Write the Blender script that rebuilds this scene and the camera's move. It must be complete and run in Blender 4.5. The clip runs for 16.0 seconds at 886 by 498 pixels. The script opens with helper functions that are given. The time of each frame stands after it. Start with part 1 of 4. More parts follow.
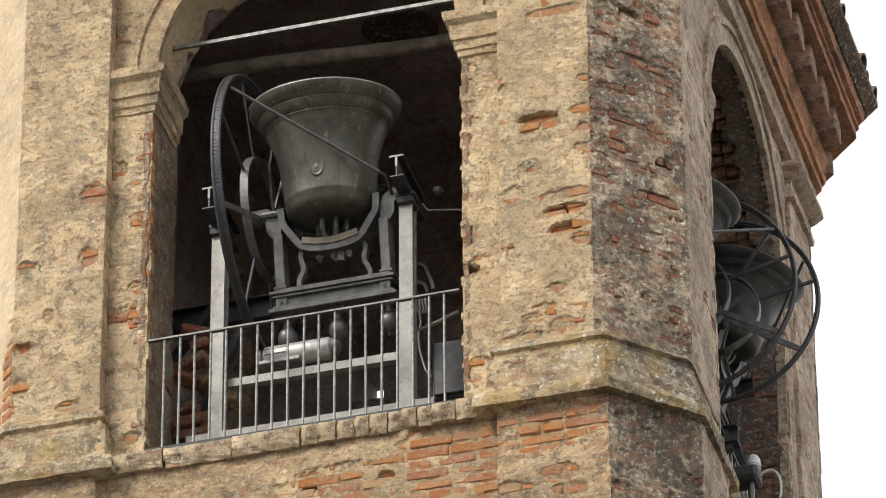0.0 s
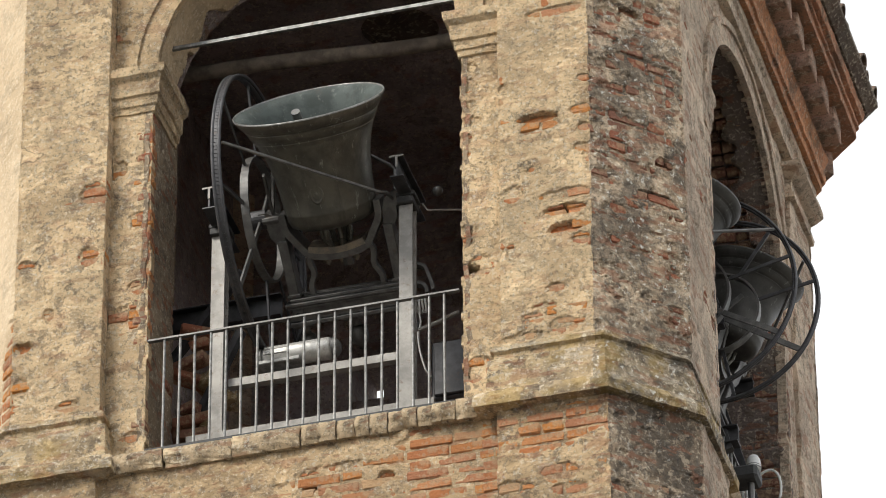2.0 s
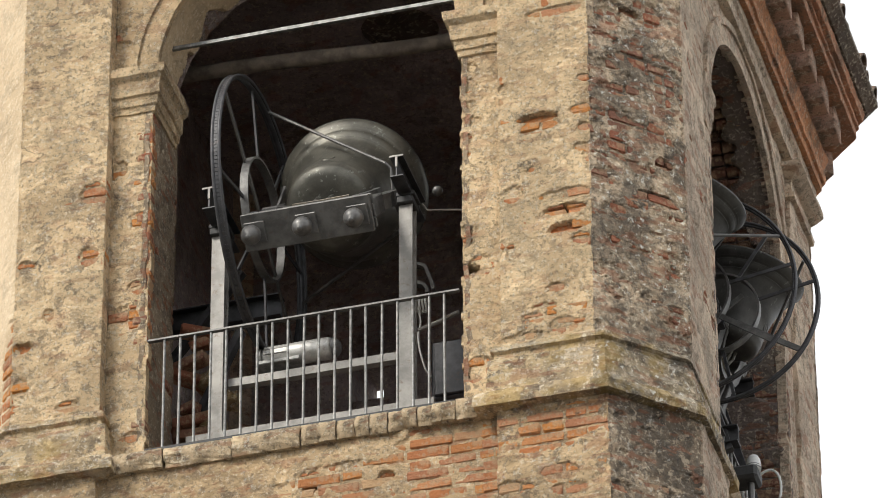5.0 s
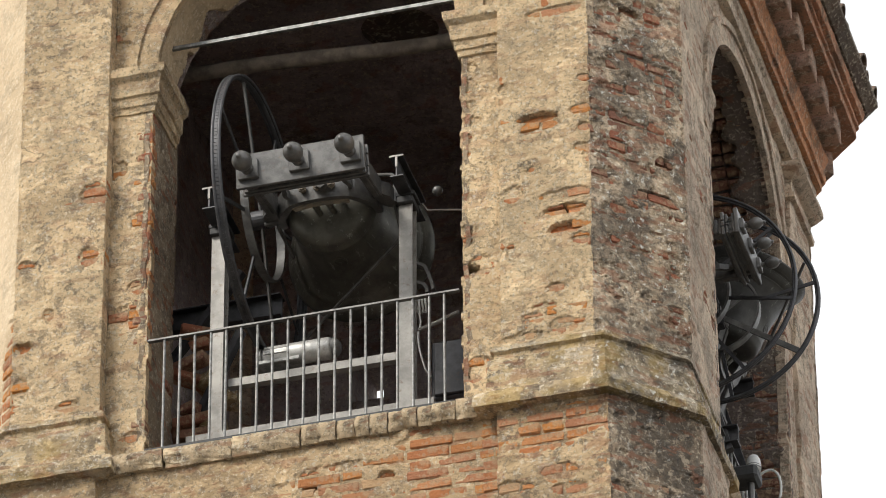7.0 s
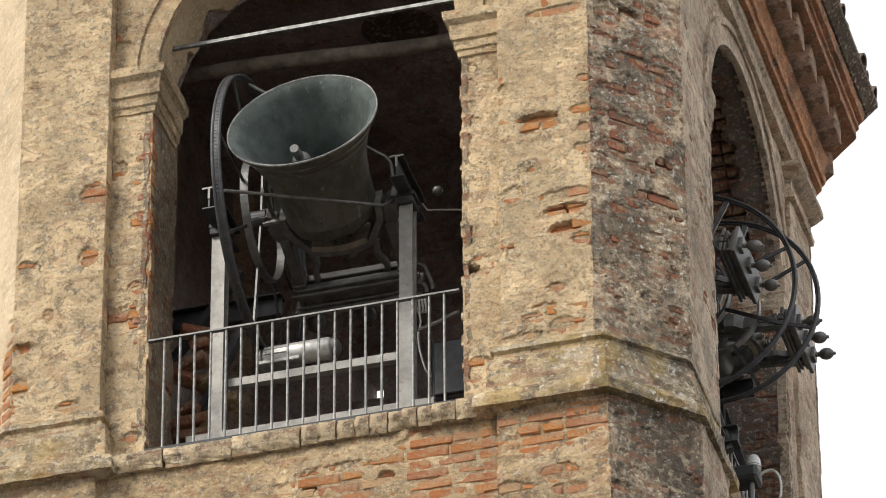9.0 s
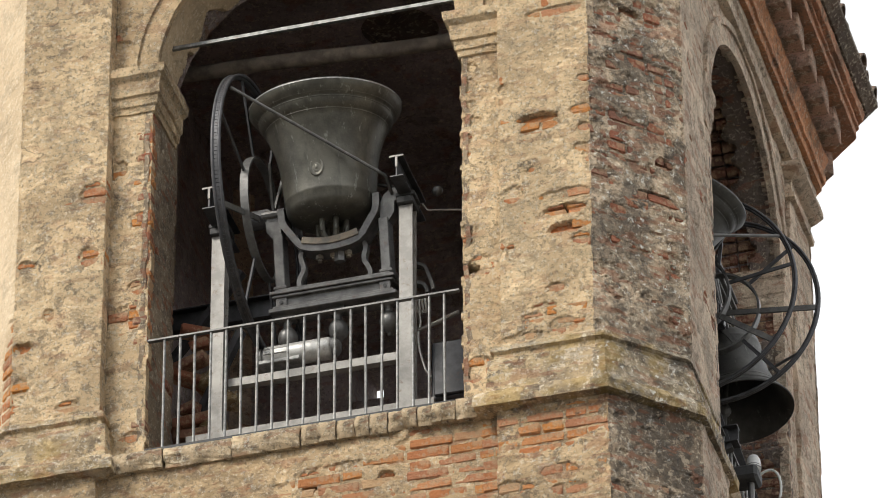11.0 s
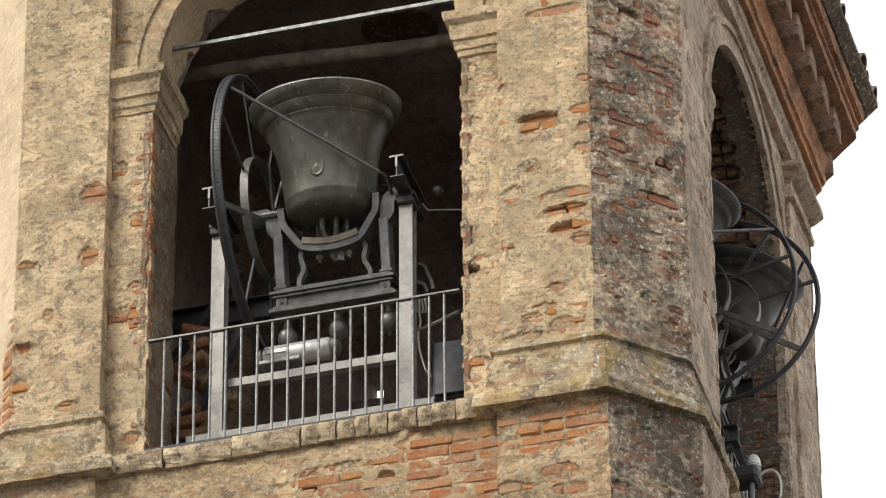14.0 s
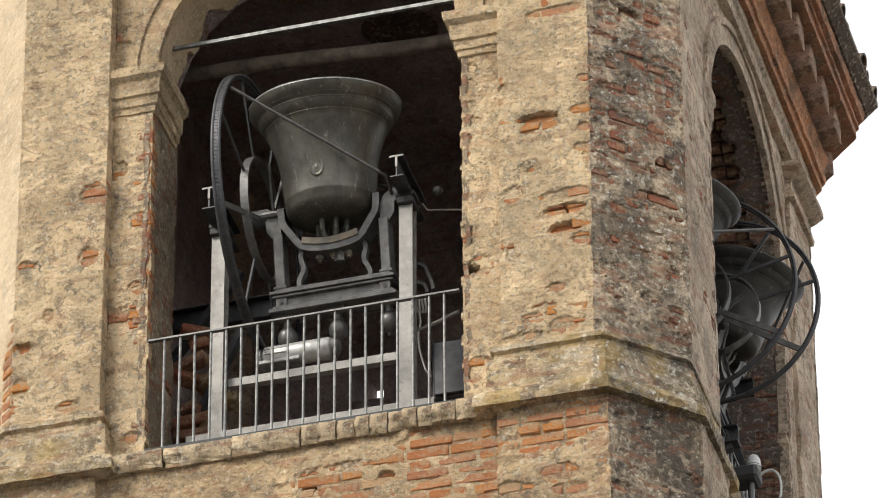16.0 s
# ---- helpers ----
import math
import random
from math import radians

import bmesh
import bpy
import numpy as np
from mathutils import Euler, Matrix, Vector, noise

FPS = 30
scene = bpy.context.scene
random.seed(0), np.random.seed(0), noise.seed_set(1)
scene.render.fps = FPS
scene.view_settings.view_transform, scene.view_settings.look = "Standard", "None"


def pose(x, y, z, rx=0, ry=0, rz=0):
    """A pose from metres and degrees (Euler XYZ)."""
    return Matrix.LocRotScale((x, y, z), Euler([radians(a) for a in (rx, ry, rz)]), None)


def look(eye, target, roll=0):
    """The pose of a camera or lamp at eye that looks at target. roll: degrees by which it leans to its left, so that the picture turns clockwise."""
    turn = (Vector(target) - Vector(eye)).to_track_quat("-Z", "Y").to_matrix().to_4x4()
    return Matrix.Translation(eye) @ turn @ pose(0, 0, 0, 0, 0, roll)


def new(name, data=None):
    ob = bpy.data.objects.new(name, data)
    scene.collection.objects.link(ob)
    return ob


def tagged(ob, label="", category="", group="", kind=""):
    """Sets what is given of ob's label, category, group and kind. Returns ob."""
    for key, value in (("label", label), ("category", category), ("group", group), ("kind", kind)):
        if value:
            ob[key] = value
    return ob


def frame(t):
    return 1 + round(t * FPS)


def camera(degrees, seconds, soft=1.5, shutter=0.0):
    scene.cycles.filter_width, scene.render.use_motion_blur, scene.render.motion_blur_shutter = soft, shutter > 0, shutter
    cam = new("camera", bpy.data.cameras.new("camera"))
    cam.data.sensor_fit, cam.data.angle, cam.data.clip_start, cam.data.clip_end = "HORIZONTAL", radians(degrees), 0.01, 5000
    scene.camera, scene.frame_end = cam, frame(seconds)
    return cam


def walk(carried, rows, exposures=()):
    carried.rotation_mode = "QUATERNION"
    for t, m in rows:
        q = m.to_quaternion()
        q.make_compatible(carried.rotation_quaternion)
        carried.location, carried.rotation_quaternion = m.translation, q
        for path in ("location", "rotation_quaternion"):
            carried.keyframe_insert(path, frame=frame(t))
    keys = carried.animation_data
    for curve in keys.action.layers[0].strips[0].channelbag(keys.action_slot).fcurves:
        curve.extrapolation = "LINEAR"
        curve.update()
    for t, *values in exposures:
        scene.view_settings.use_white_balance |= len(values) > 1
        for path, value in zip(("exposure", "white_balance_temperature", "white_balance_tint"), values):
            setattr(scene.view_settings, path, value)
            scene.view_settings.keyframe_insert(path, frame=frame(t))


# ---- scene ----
# ---- camera ----
SECONDS = 16.0
cam = camera(8.1535, SECONDS, soft=0.95)
EYE, TARGET = (8.0836, -28.9013, 1.6), (0.0, 0.0, 22.7248)
VIEW = look(EYE, TARGET, -0.366)
walk(cam, [(0, VIEW), (SECONDS, VIEW)], exposures=[(0, 0.35), (SECONDS, 0.35)])

# ---- light: bright overcast sky, soft sun from the left ----
world = bpy.data.worlds.new("sky")
scene.world = world
world.use_nodes = True
wn, wl = world.node_tree.nodes, world.node_tree.links
wn.clear()
sky = wn.new("ShaderNodeTexSky")
sky.sky_type, sky.sun_disc = "NISHITA", False
sky.sun_elevation, sky.sun_rotation = radians(42), radians(212)
cloud = wn.new("ShaderNodeMixRGB")
cloud.inputs[0].default_value = 0.93
cloud.inputs[2].default_value = (13.6, 13.8, 14.0, 1)
bg = wn.new("ShaderNodeBackground")
bg.inputs[1].default_value = 0.07
wo = wn.new("ShaderNodeOutputWorld")
wl.new(sky.outputs[0], cloud.inputs[1])
wl.new(cloud.outputs[0], bg.inputs[0])
wl.new(bg.outputs[0], wo.inputs[0])

sun_data = bpy.data.lights.new("sun", "SUN")
sun_data.energy, sun_data.angle, sun_data.color = 2.3, radians(20), (1.0, 0.95, 0.86)
sun = new("sun", sun_data)
sun.matrix_world = look((-20, -26, 50), (0, 0, 22))


# ---- materials ----
def mat(name, rough=0.8, metal=0.0):
    m = bpy.data.materials.new(name)
    m.use_nodes = True
    b = m.node_tree.nodes["Principled BSDF"]
    b.inputs["Roughness"].default_value = rough
    b.inputs["Metallic"].default_value = metal
    return m, m.node_tree.nodes, m.node_tree.links, b


def tex(nodes, links, scale, detail=4.0, rough=0.55, stretch=None):
    co = nodes.new("ShaderNodeTexCoord")
    n = nodes.new("ShaderNodeTexNoise")
    n.inputs["Scale"].default_value, n.inputs["Detail"].default_value, n.inputs["Roughness"].default_value = scale, detail, rough
    if stretch:
        mp = nodes.new("ShaderNodeMapping")
        mp.inputs["Scale"].default_value = stretch
        links.new(co.outputs["Object"], mp.inputs[0])
        links.new(mp.outputs[0], n.inputs["Vector"])
    else:
        links.new(co.outputs["Object"], n.inputs["Vector"])
    return n.outputs[0]


def ramp(nodes, links, value, lo, hi):
    r = nodes.new("ShaderNodeMapRange")
    r.interpolation_type = "SMOOTHSTEP"
    r.inputs[1].default_value, r.inputs[2].default_value = lo, hi
    links.new(value, r.inputs[0])
    return r.outputs[0]


def blend(nodes, links, fac, a, b, mode="MIX"):
    n = nodes.new("ShaderNodeMixRGB")
    n.blend_type = mode
    for i, v in enumerate((fac, a, b)):
        if isinstance(v, (int, float)):
            n.inputs[i].default_value = v
        elif isinstance(v, tuple):
            n.inputs[i].default_value = (*v, 1)
        else:
            links.new(v, n.inputs[i])
    return n.outputs[0]


def times(nodes, links, a, b):
    n = nodes.new("ShaderNodeMath")
    n.operation = "MULTIPLY"
    for i, v in enumerate((a, b)):
        if isinstance(v, (int, float)):
            n.inputs[i].default_value = v
        else:
            links.new(v, n.inputs[i])
    return n.outputs[0]


def bump(nodes, links, b, height, strength, distance):
    n = nodes.new("ShaderNodeBump")
    n.inputs["Strength"].default_value, n.inputs["Distance"].default_value = strength, distance
    links.new(height, n.inputs["Height"])
    links.new(n.outputs[0], b.inputs["Normal"])


def plaster_material(name, light, dark, grime, lichen, red=0.0, yellow=0.0, soot=0.0):
    """Weathered lime plaster: two tones, grey grime blotches, dark specks, pale lichen spots, brick dust."""
    m, n, l, b = mat(name, 0.92)
    c = blend(n, l, ramp(n, l, tex(n, l, 1.9, 6, 0.65), 0.38, 0.64), light, dark)
    c = blend(n, l, times(n, l, ramp(n, l, tex(n, l, 3.3, 8, 0.75), 0.53 - 0.1 * grime, 0.62 - 0.06 * grime), 0.25 + 0.45 * grime), c, (0.2, 0.165, 0.125))
    where = n.new("ShaderNodeMapRange")
    where.inputs[1].default_value, where.inputs[2].default_value, where.inputs[3].default_value, where.inputs[4].default_value = 0.42, 0.6, 0.3, 1.15
    l.new(tex(n, l, 1.15, 4, 0.6), where.inputs[0])
    c = blend(n, l, times(n, l, times(n, l, ramp(n, l, tex(n, l, 11, 9, 0.74), 0.535 - 0.045 * grime, 0.56), min(0.85, 0.4 + 0.65 * grime) if grime else 0.12), where.outputs[0]), c, (0.2, 0.15, 0.105))
    c = blend(n, l, times(n, l, ramp(n, l, tex(n, l, 46, 5, 0.7), 0.565, 0.6), 0.45 if grime else 0.2), c, (0.13, 0.105, 0.08))
    c = blend(n, l, times(n, l, ramp(n, l, tex(n, l, 34, 6, 0.75), 0.555, 0.59), 0.45 + 0.5 * lichen), c, (0.8, 0.7, 0.53))
    if soot:
        c = blend(n, l, times(n, l, ramp(n, l, tex(n, l, 2.6, 9, 0.72), 0.47, 0.56), soot), c, (0.085, 0.072, 0.06))
        c = blend(n, l, times(n, l, ramp(n, l, tex(n, l, 15, 8, 0.75), 0.53, 0.56), soot), c, (0.1, 0.085, 0.07))
        c = blend(n, l, times(n, l, ramp(n, l, tex(n, l, 19, 9, 0.78), 0.55, 0.575), 0.8), c, (0.62, 0.5, 0.36))
    if red:
        c = blend(n, l, times(n, l, ramp(n, l, tex(n, l, 6, 5, 0.55, (1, 1, 2.8)), 0.55, 0.6), red), c, (0.36, 0.135, 0.065))
    if yellow:
        c = blend(n, l, times(n, l, ramp(n, l, tex(n, l, 3.2, 8, 0.75, (1, 1, 5)), 0.54, 0.62), 0.45), c, (0.7, 0.63, 0.52))
        c = blend(n, l, times(n, l, ramp(n, l, tex(n, l, 4.5, 5, 0.6), 0.5, 0.62), yellow), c, (0.42, 0.27, 0.05))
    co = n.new("ShaderNodeTexCoord")
    warp = n.new("ShaderNodeTexNoise")
    warp.inputs["Scale"].default_value, warp.inputs["Detail"].default_value = 5.0, 4.0
    l.new(co.outputs["Object"], warp.inputs["Vector"])
    add = n.new("ShaderNodeVectorMath")
    add.operation = "MULTIPLY_ADD"
    add.inputs[1].default_value = (0.32, 0.32, 0.32)
    l.new(warp.outputs["Color"], add.inputs[0])
    l.new(co.outputs["Object"], add.inputs[2])
    crack = n.new("ShaderNodeTexVoronoi")
    crack.feature = "DISTANCE_TO_EDGE"
    crack.inputs["Scale"].default_value = 2.4
    l.new(add.outputs[0], crack.inputs["Vector"])
    line = n.new("ShaderNodeMapRange")
    line.inputs[1].default_value, line.inputs[2].default_value, line.inputs[3].default_value, line.inputs[4].default_value = 0.004, 0.014, 1, 0
    l.new(crack.outputs["Distance"], line.inputs[0])
    c = blend(n, l, times(n, l, times(n, l, line.outputs[0], ramp(n, l, tex(n, l, 1.7, 3), 0.56, 0.62)), 0.6 if 0 < grime < 0.24 else 0.0), c, (0.07, 0.055, 0.045))
    v = n.new("ShaderNodeTexVoronoi")
    v.inputs["Scale"].default_value = 21
    v.inputs["Randomness"].default_value = 1
    warp_fine = n.new("ShaderNodeTexNoise")
    warp_fine.inputs["Scale"].default_value, warp_fine.inputs["Detail"].default_value, warp_fine.inputs["Roughness"].default_value = 32.0, 6.0, 0.75
    l.new(co.outputs["Object"], warp_fine.inputs["Vector"])
    shift = n.new("ShaderNodeVectorMath")
    shift.operation = "MULTIPLY_ADD"
    shift.inputs[1].default_value = (0.11, 0.11, 0.11)
    l.new(warp_fine.outputs["Color"], shift.inputs[0])
    l.new(co.outputs["Object"], shift.inputs[2])
    l.new(shift.outputs[0], v.inputs["Vector"])
    spot = n.new("ShaderNodeMapRange")
    spot.inputs[1].default_value, spot.inputs[2].default_value, spot.inputs[3].default_value, spot.inputs[4].default_value = 0.17, 0.29, 1, 0
    l.new(v.outputs["Distance"], spot.inputs[0])
    patchy = times(n, l, times(n, l, spot.outputs[0], ramp(n, l, tex(n, l, 5.5, 6, 0.7), 0.48 - 0.03 * (soot > 0), 0.56 - 0.04 * (soot > 0))), lichen)
    c = blend(n, l, patchy, c, (0.84, 0.81, 0.73) if soot else (0.74, 0.7, 0.62))
    l.new(c, b.inputs["Base Color"])
    worn_at = n.new("ShaderNodeMapRange")
    worn_at.inputs[1].default_value, worn_at.inputs[2].default_value, worn_at.inputs[3].default_value, worn_at.inputs[4].default_value = 0.42, 0.6, 0.4, 1.25
    l.new(tex(n, l, 2.6, 6, 0.7), worn_at.inputs[0])
    chips = n.new("ShaderNodeMath")
    chips.operation = "MULTIPLY_ADD"
    chips.inputs[1].default_value = -0.1 if grime else 0.0
    l.new(ramp(n, l, tex(n, l, 11, 9, 0.74), 0.535 - 0.045 * grime, 0.56), chips.inputs[0])
    l.new(times(n, l, tex(n, l, 26, 12, 0.82), worn_at.outputs[0]), chips.inputs[2])
    bump(n, l, b, chips.outputs[0], 1.0 if grime else 0.35, 0.035)
    return m


M = {}
M["plaster"] = plaster_material("plaster", (0.8, 0.6, 0.36), (0.66, 0.48, 0.28), 0.15, 0.4, 0.24)
M["plaster_low"] = plaster_material("plaster_low", (0.71, 0.515, 0.3), (0.545, 0.385, 0.217), 0.32, 0.4, 0.4)
M["plaster_old"] = plaster_material("plaster_old", (0.78, 0.6, 0.415), (0.56, 0.42, 0.28), 0.6, 1.0, 0.5, 0.0, 0.52)
M["plaster_side"] = plaster_material("plaster_side", (0.77, 0.61, 0.45), (0.6, 0.46, 0.34), 0.28, 0.3, 0.42)
M["plaster_fresh"] = plaster_material("plaster_fresh", (0.68, 0.53, 0.35), (0.58, 0.44, 0.28), 0.0, 0.1)
# inner plaster, darker than outside: part of the belfry's gloom is in its colour
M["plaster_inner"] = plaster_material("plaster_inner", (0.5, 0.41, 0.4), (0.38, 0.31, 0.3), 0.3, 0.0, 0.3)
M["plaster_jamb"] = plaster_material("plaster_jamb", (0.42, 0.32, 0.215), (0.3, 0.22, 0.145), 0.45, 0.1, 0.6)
M["plaster_grimy"] = plaster_material("plaster_grimy", (0.5, 0.375, 0.25), (0.3, 0.225, 0.155), 0.7, 0.4, 0.5, 0.0, 0.62)
M["stone"] = plaster_material("stone", (0.7, 0.53, 0.31), (0.52, 0.385, 0.23), 0.45, 0.8, 0.4, 0.42)
M["stone_dark"] = plaster_material("stone_dark", (0.5, 0.4, 0.25), (0.33, 0.26, 0.175), 0.7, 1.0, 0.35, 0.45, 0.6)
M["sill"] = plaster_material("sill", (0.82, 0.65, 0.42), (0.64, 0.48, 0.3), 0.25, 0.8, 0.4)
# side arch plaster, the shade in there put into its colour
M["plaster_shaded"] = plaster_material("plaster_shaded", (0.24, 0.185, 0.16), (0.16, 0.12, 0.105), 0.4, 0.1, 0.4)
M["mortar"] = plaster_material("mortar", (0.40, 0.32, 0.2), (0.31, 0.24, 0.15), 0.3, 0.1)


def brick_material(name, tones):
    m, n, l, b = mat(name, 0.9)
    info = n.new("ShaderNodeObjectInfo")
    r = n.new("ShaderNodeValToRGB")
    r.color_ramp.elements[0].color = (*tones[0], 1)
    r.color_ramp.elements[1].color = (*tones[-1], 1)
    for i, t in enumerate(tones[1:-1]):
        e = r.color_ramp.elements.new((i + 1) / (len(tones) - 1))
        e.color = (*t, 1)
    l.new(info.outputs["Random"], r.inputs[0])
    c = blend(n, l, times(n, l, ramp(n, l, tex(n, l, 13, 8, 0.78), 0.5, 0.57), 0.62), r.outputs[0], (0.58, 0.4, 0.24))
    c = blend(n, l, times(n, l, ramp(n, l, tex(n, l, 34, 5, 0.7), 0.55, 0.68), 0.5), c, (0.1, 0.07, 0.05))
    l.new(c, b.inputs["Base Color"])
    bump(n, l, b, tex(n, l, 45, 8, 0.8), 1.0, 0.03)
    return m


M["brick"] = brick_material("brick", [(0.66, 0.24, 0.08), (0.56, 0.225, 0.1), (0.72, 0.29, 0.065), (0.6, 0.28, 0.14), (0.5, 0.195, 0.095), (0.64, 0.41, 0.22)])
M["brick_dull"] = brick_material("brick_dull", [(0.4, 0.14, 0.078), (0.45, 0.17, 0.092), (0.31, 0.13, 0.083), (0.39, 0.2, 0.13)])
# side arch brick, darkened in colour to stand for shade
M["brick_shaded"] = brick_material("brick_shaded", [(0.24, 0.105, 0.07), (0.3, 0.13, 0.085), (0.19, 0.1, 0.075), (0.27, 0.16, 0.11)])
M["cornice_brick"] = plaster_material("cornice_brick", (0.62, 0.29, 0.16), (0.46, 0.21, 0.12), 0.3, 0.15)
M["band_brick"] = plaster_material("band_brick", (0.7, 0.32, 0.15), (0.54, 0.24, 0.12), 0.15, 0.1)
M["bracket"] = plaster_material("bracket", (0.72, 0.46, 0.34), (0.56, 0.34, 0.24), 0.3, 0.15)
M["tile"] = plaster_material("tile", (0.17, 0.11, 0.08), (0.1, 0.075, 0.06), 0.6, 0.3)


def metal_material(name, a, bcol, rough, metal, rust=0.0, scale=14):
    m, n, l, b = mat(name, rough, metal)
    c = blend(n, l, ramp(n, l, tex(n, l, scale, 6, 0.65), 0.35, 0.65), a, bcol)
    if rust:
        c = blend(n, l, times(n, l, ramp(n, l, tex(n, l, 22, 6, 0.7), 0.56, 0.7), rust), c, (0.13, 0.06, 0.03))
    l.new(c, b.inputs["Base Color"])
    rr = n.new("ShaderNodeMapRange")
    rr.inputs[3].default_value, rr.inputs[4].default_value = rough - 0.12, rough + 0.15
    l.new(tex(n, l, 40, 4), rr.inputs[0])
    l.new(rr.outputs[0], b.inputs["Roughness"])
    bump(n, l, b, tex(n, l, 90, 4), 0.35, 0.003)
    return m


def bronze_material(name, a, bcol, streak, rough=0.5, metal=0.5):
    m, n, l, b = mat(name, rough, metal)
    c = blend(n, l, ramp(n, l, tex(n, l, 6, 6, 0.65), 0.35, 0.65), a, bcol)
    c = blend(n, l, times(n, l, ramp(n, l, tex(n, l, 9, 5, 0.7, (3, 3, 0.45)), 0.6, 0.66), streak), c, (0.36, 0.37, 0.33))
    c = blend(n, l, times(n, l, ramp(n, l, tex(n, l, 5, 5, 0.7, (2.5, 2.5, 0.4)), 0.52, 0.7), 0.6), c, (0.07, 0.07, 0.06))
    l.new(c, b.inputs["Base Color"])
    bump(n, l, b, tex(n, l, 60, 5), 0.3, 0.004)
    return m


M["bronze"] = bronze_material("bronze", (0.155, 0.148, 0.123), (0.09, 0.086, 0.073), 0.6, 0.46, 0.55)
M["bronze_inside"] = bronze_material("bronze_inside", (0.1, 0.12, 0.114), (0.05, 0.062, 0.058), 0.2, 0.8, 0.0)
M["bronze_dark"] = bronze_material("bronze_dark", (0.1, 0.097, 0.09), (0.06, 0.058, 0.055), 0.3)
M["aluminium"] = metal_material("aluminium", (0.62, 0.61, 0.58), (0.42, 0.41, 0.39), 0.42, 0.35, 0.35, 18)
M["iron"] = metal_material("iron", (0.17, 0.166, 0.16), (0.1, 0.098, 0.095), 0.4, 0.4, 0.3)
M["dark_iron"] = metal_material("dark_iron", (0.075, 0.075, 0.08), (0.045, 0.045, 0.048), 0.45, 0.4, 0.2)
M["steel"] = metal_material("steel", (0.33, 0.315, 0.29), (0.22, 0.21, 0.195), 0.5, 0.25, 0.6, 9)
M["galvanised"] = metal_material("galvanised", (0.3, 0.3, 0.288), (0.15, 0.15, 0.143), 0.45, 0.4, 0.6, 25)
M["rusty"] = metal_material("rusty", (0.36, 0.3, 0.22), (0.2, 0.18, 0.155), 0.75, 0.1, 0.6)
M["wood"] = metal_material("wood", (0.26, 0.215, 0.17), (0.13, 0.105, 0.085), 0.85, 0.0, 0.0, 9)
M["white"] = metal_material("white", (0.72, 0.72, 0.7), (0.6, 0.6, 0.58), 0.45, 0.0)
M["black"] = metal_material("black", (0.03, 0.03, 0.03), (0.045, 0.045, 0.045), 0.6, 0.0)
M["ground"] = plaster_material("ground", (0.085, 0.082, 0.074), (0.06, 0.058, 0.054), 0.0, 0.0)


# ---- mesh helpers ----
def part(name, bm, material, parent, label="", smooth=False):
    me = bpy.data.meshes.new(name)
    if isinstance(bm, tuple):
        me.from_pydata(bm[0], [], bm[1])
    else:
        bmesh.ops.recalc_face_normals(bm, faces=bm.faces)
        bm.to_mesh(me)
        bm.free()
    me.materials.append(M[material])
    if smooth:
        me.polygons.foreach_set("use_smooth", [True] * len(me.polygons))
    ob = new(name, me)
    ob.parent = parent
    if label:
        ob["label"] = label
    return ob


def thing(name, label, category, group="", kind="", at=(0, 0, 0)):
    ob = new(name)
    ob.location = at
    ob.empty_display_size = 0.1
    return tagged(ob, label, category, group, kind)


def box(bm, c, s, turn=None, bev=0.0):
    """A box of size s round c, its edges cut by bev."""
    m = Matrix.Translation(c) @ (turn or Matrix()) @ Matrix.Diagonal((*s, 1))
    got = bmesh.ops.create_cube(bm, size=1, matrix=m)
    if bev:
        es = {e for v in got["verts"] for e in v.link_edges}
        bmesh.ops.bevel(bm, geom=list(es), offset=bev, segments=1, affect="EDGES")
    return bm


def rod(bm, a, b, r, seg=10, r2=None):
    a, b = Vector(a), Vector(b)
    d = b - a
    m = Matrix.Translation((a + b) / 2) @ d.to_track_quat("Z", "Y").to_matrix().to_4x4()
    bmesh.ops.create_cone(bm, cap_ends=True, segments=seg, radius1=r, radius2=r if r2 is None else r2, depth=d.length, matrix=m)
    return bm


def bar(bm, a, b, w, h, up=(0, 0, 1)):
    """A flat bar from a to b, w wide and h high along up."""
    a, b = Vector(a), Vector(b)
    z = (b - a).normalized()
    x = Vector(up).cross(z)
    x = x.normalized() if x.length > 1e-4 else Vector((1, 0, 0))
    y = z.cross(x)
    m = Matrix((x, y, z)).transposed().to_4x4()
    return box(bm, (a + b) / 2, (w, h, (b - a).length), m)


def lathe(bm, prof, seg=48, axis=None):
    """Turn a profile of (radius, height) round z."""
    m = axis or Matrix()
    rings = []
    for r, z in prof:
        rings.append([bm.verts.new(m @ Vector((r * math.cos(6.28318 * i / seg), r * math.sin(6.28318 * i / seg), z))) for i in range(seg)])
    for p, q in zip(rings, rings[1:]):
        for i in range(seg):
            j = (i + 1) % seg
            bm.faces.new((p[i], p[j], q[j], q[i]))
    return bm


def ring(bm, R, r, axis_x=0.0, seg=72, sides=8, flat=1.0):
    """A tube ring of radius R round the local x axis."""
    rows = []
    for i in range(seg):
        a = 2 * math.pi * i / seg
        rows.append([bm.verts.new((axis_x + r * flat * math.sin(2 * math.pi * k / sides), (R + r * math.cos(2 * math.pi * k / sides)) * math.cos(a),
                                   (R + r * math.cos(2 * math.pi * k / sides)) * math.sin(a))) for k in range(sides)])
    for i in range(seg):
        p, q = rows[i], rows[(i + 1) % seg]
        for k in range(sides):
            j = (k + 1) % sides
            bm.faces.new((p[k], p[j], q[j], q[k]))
    return bm


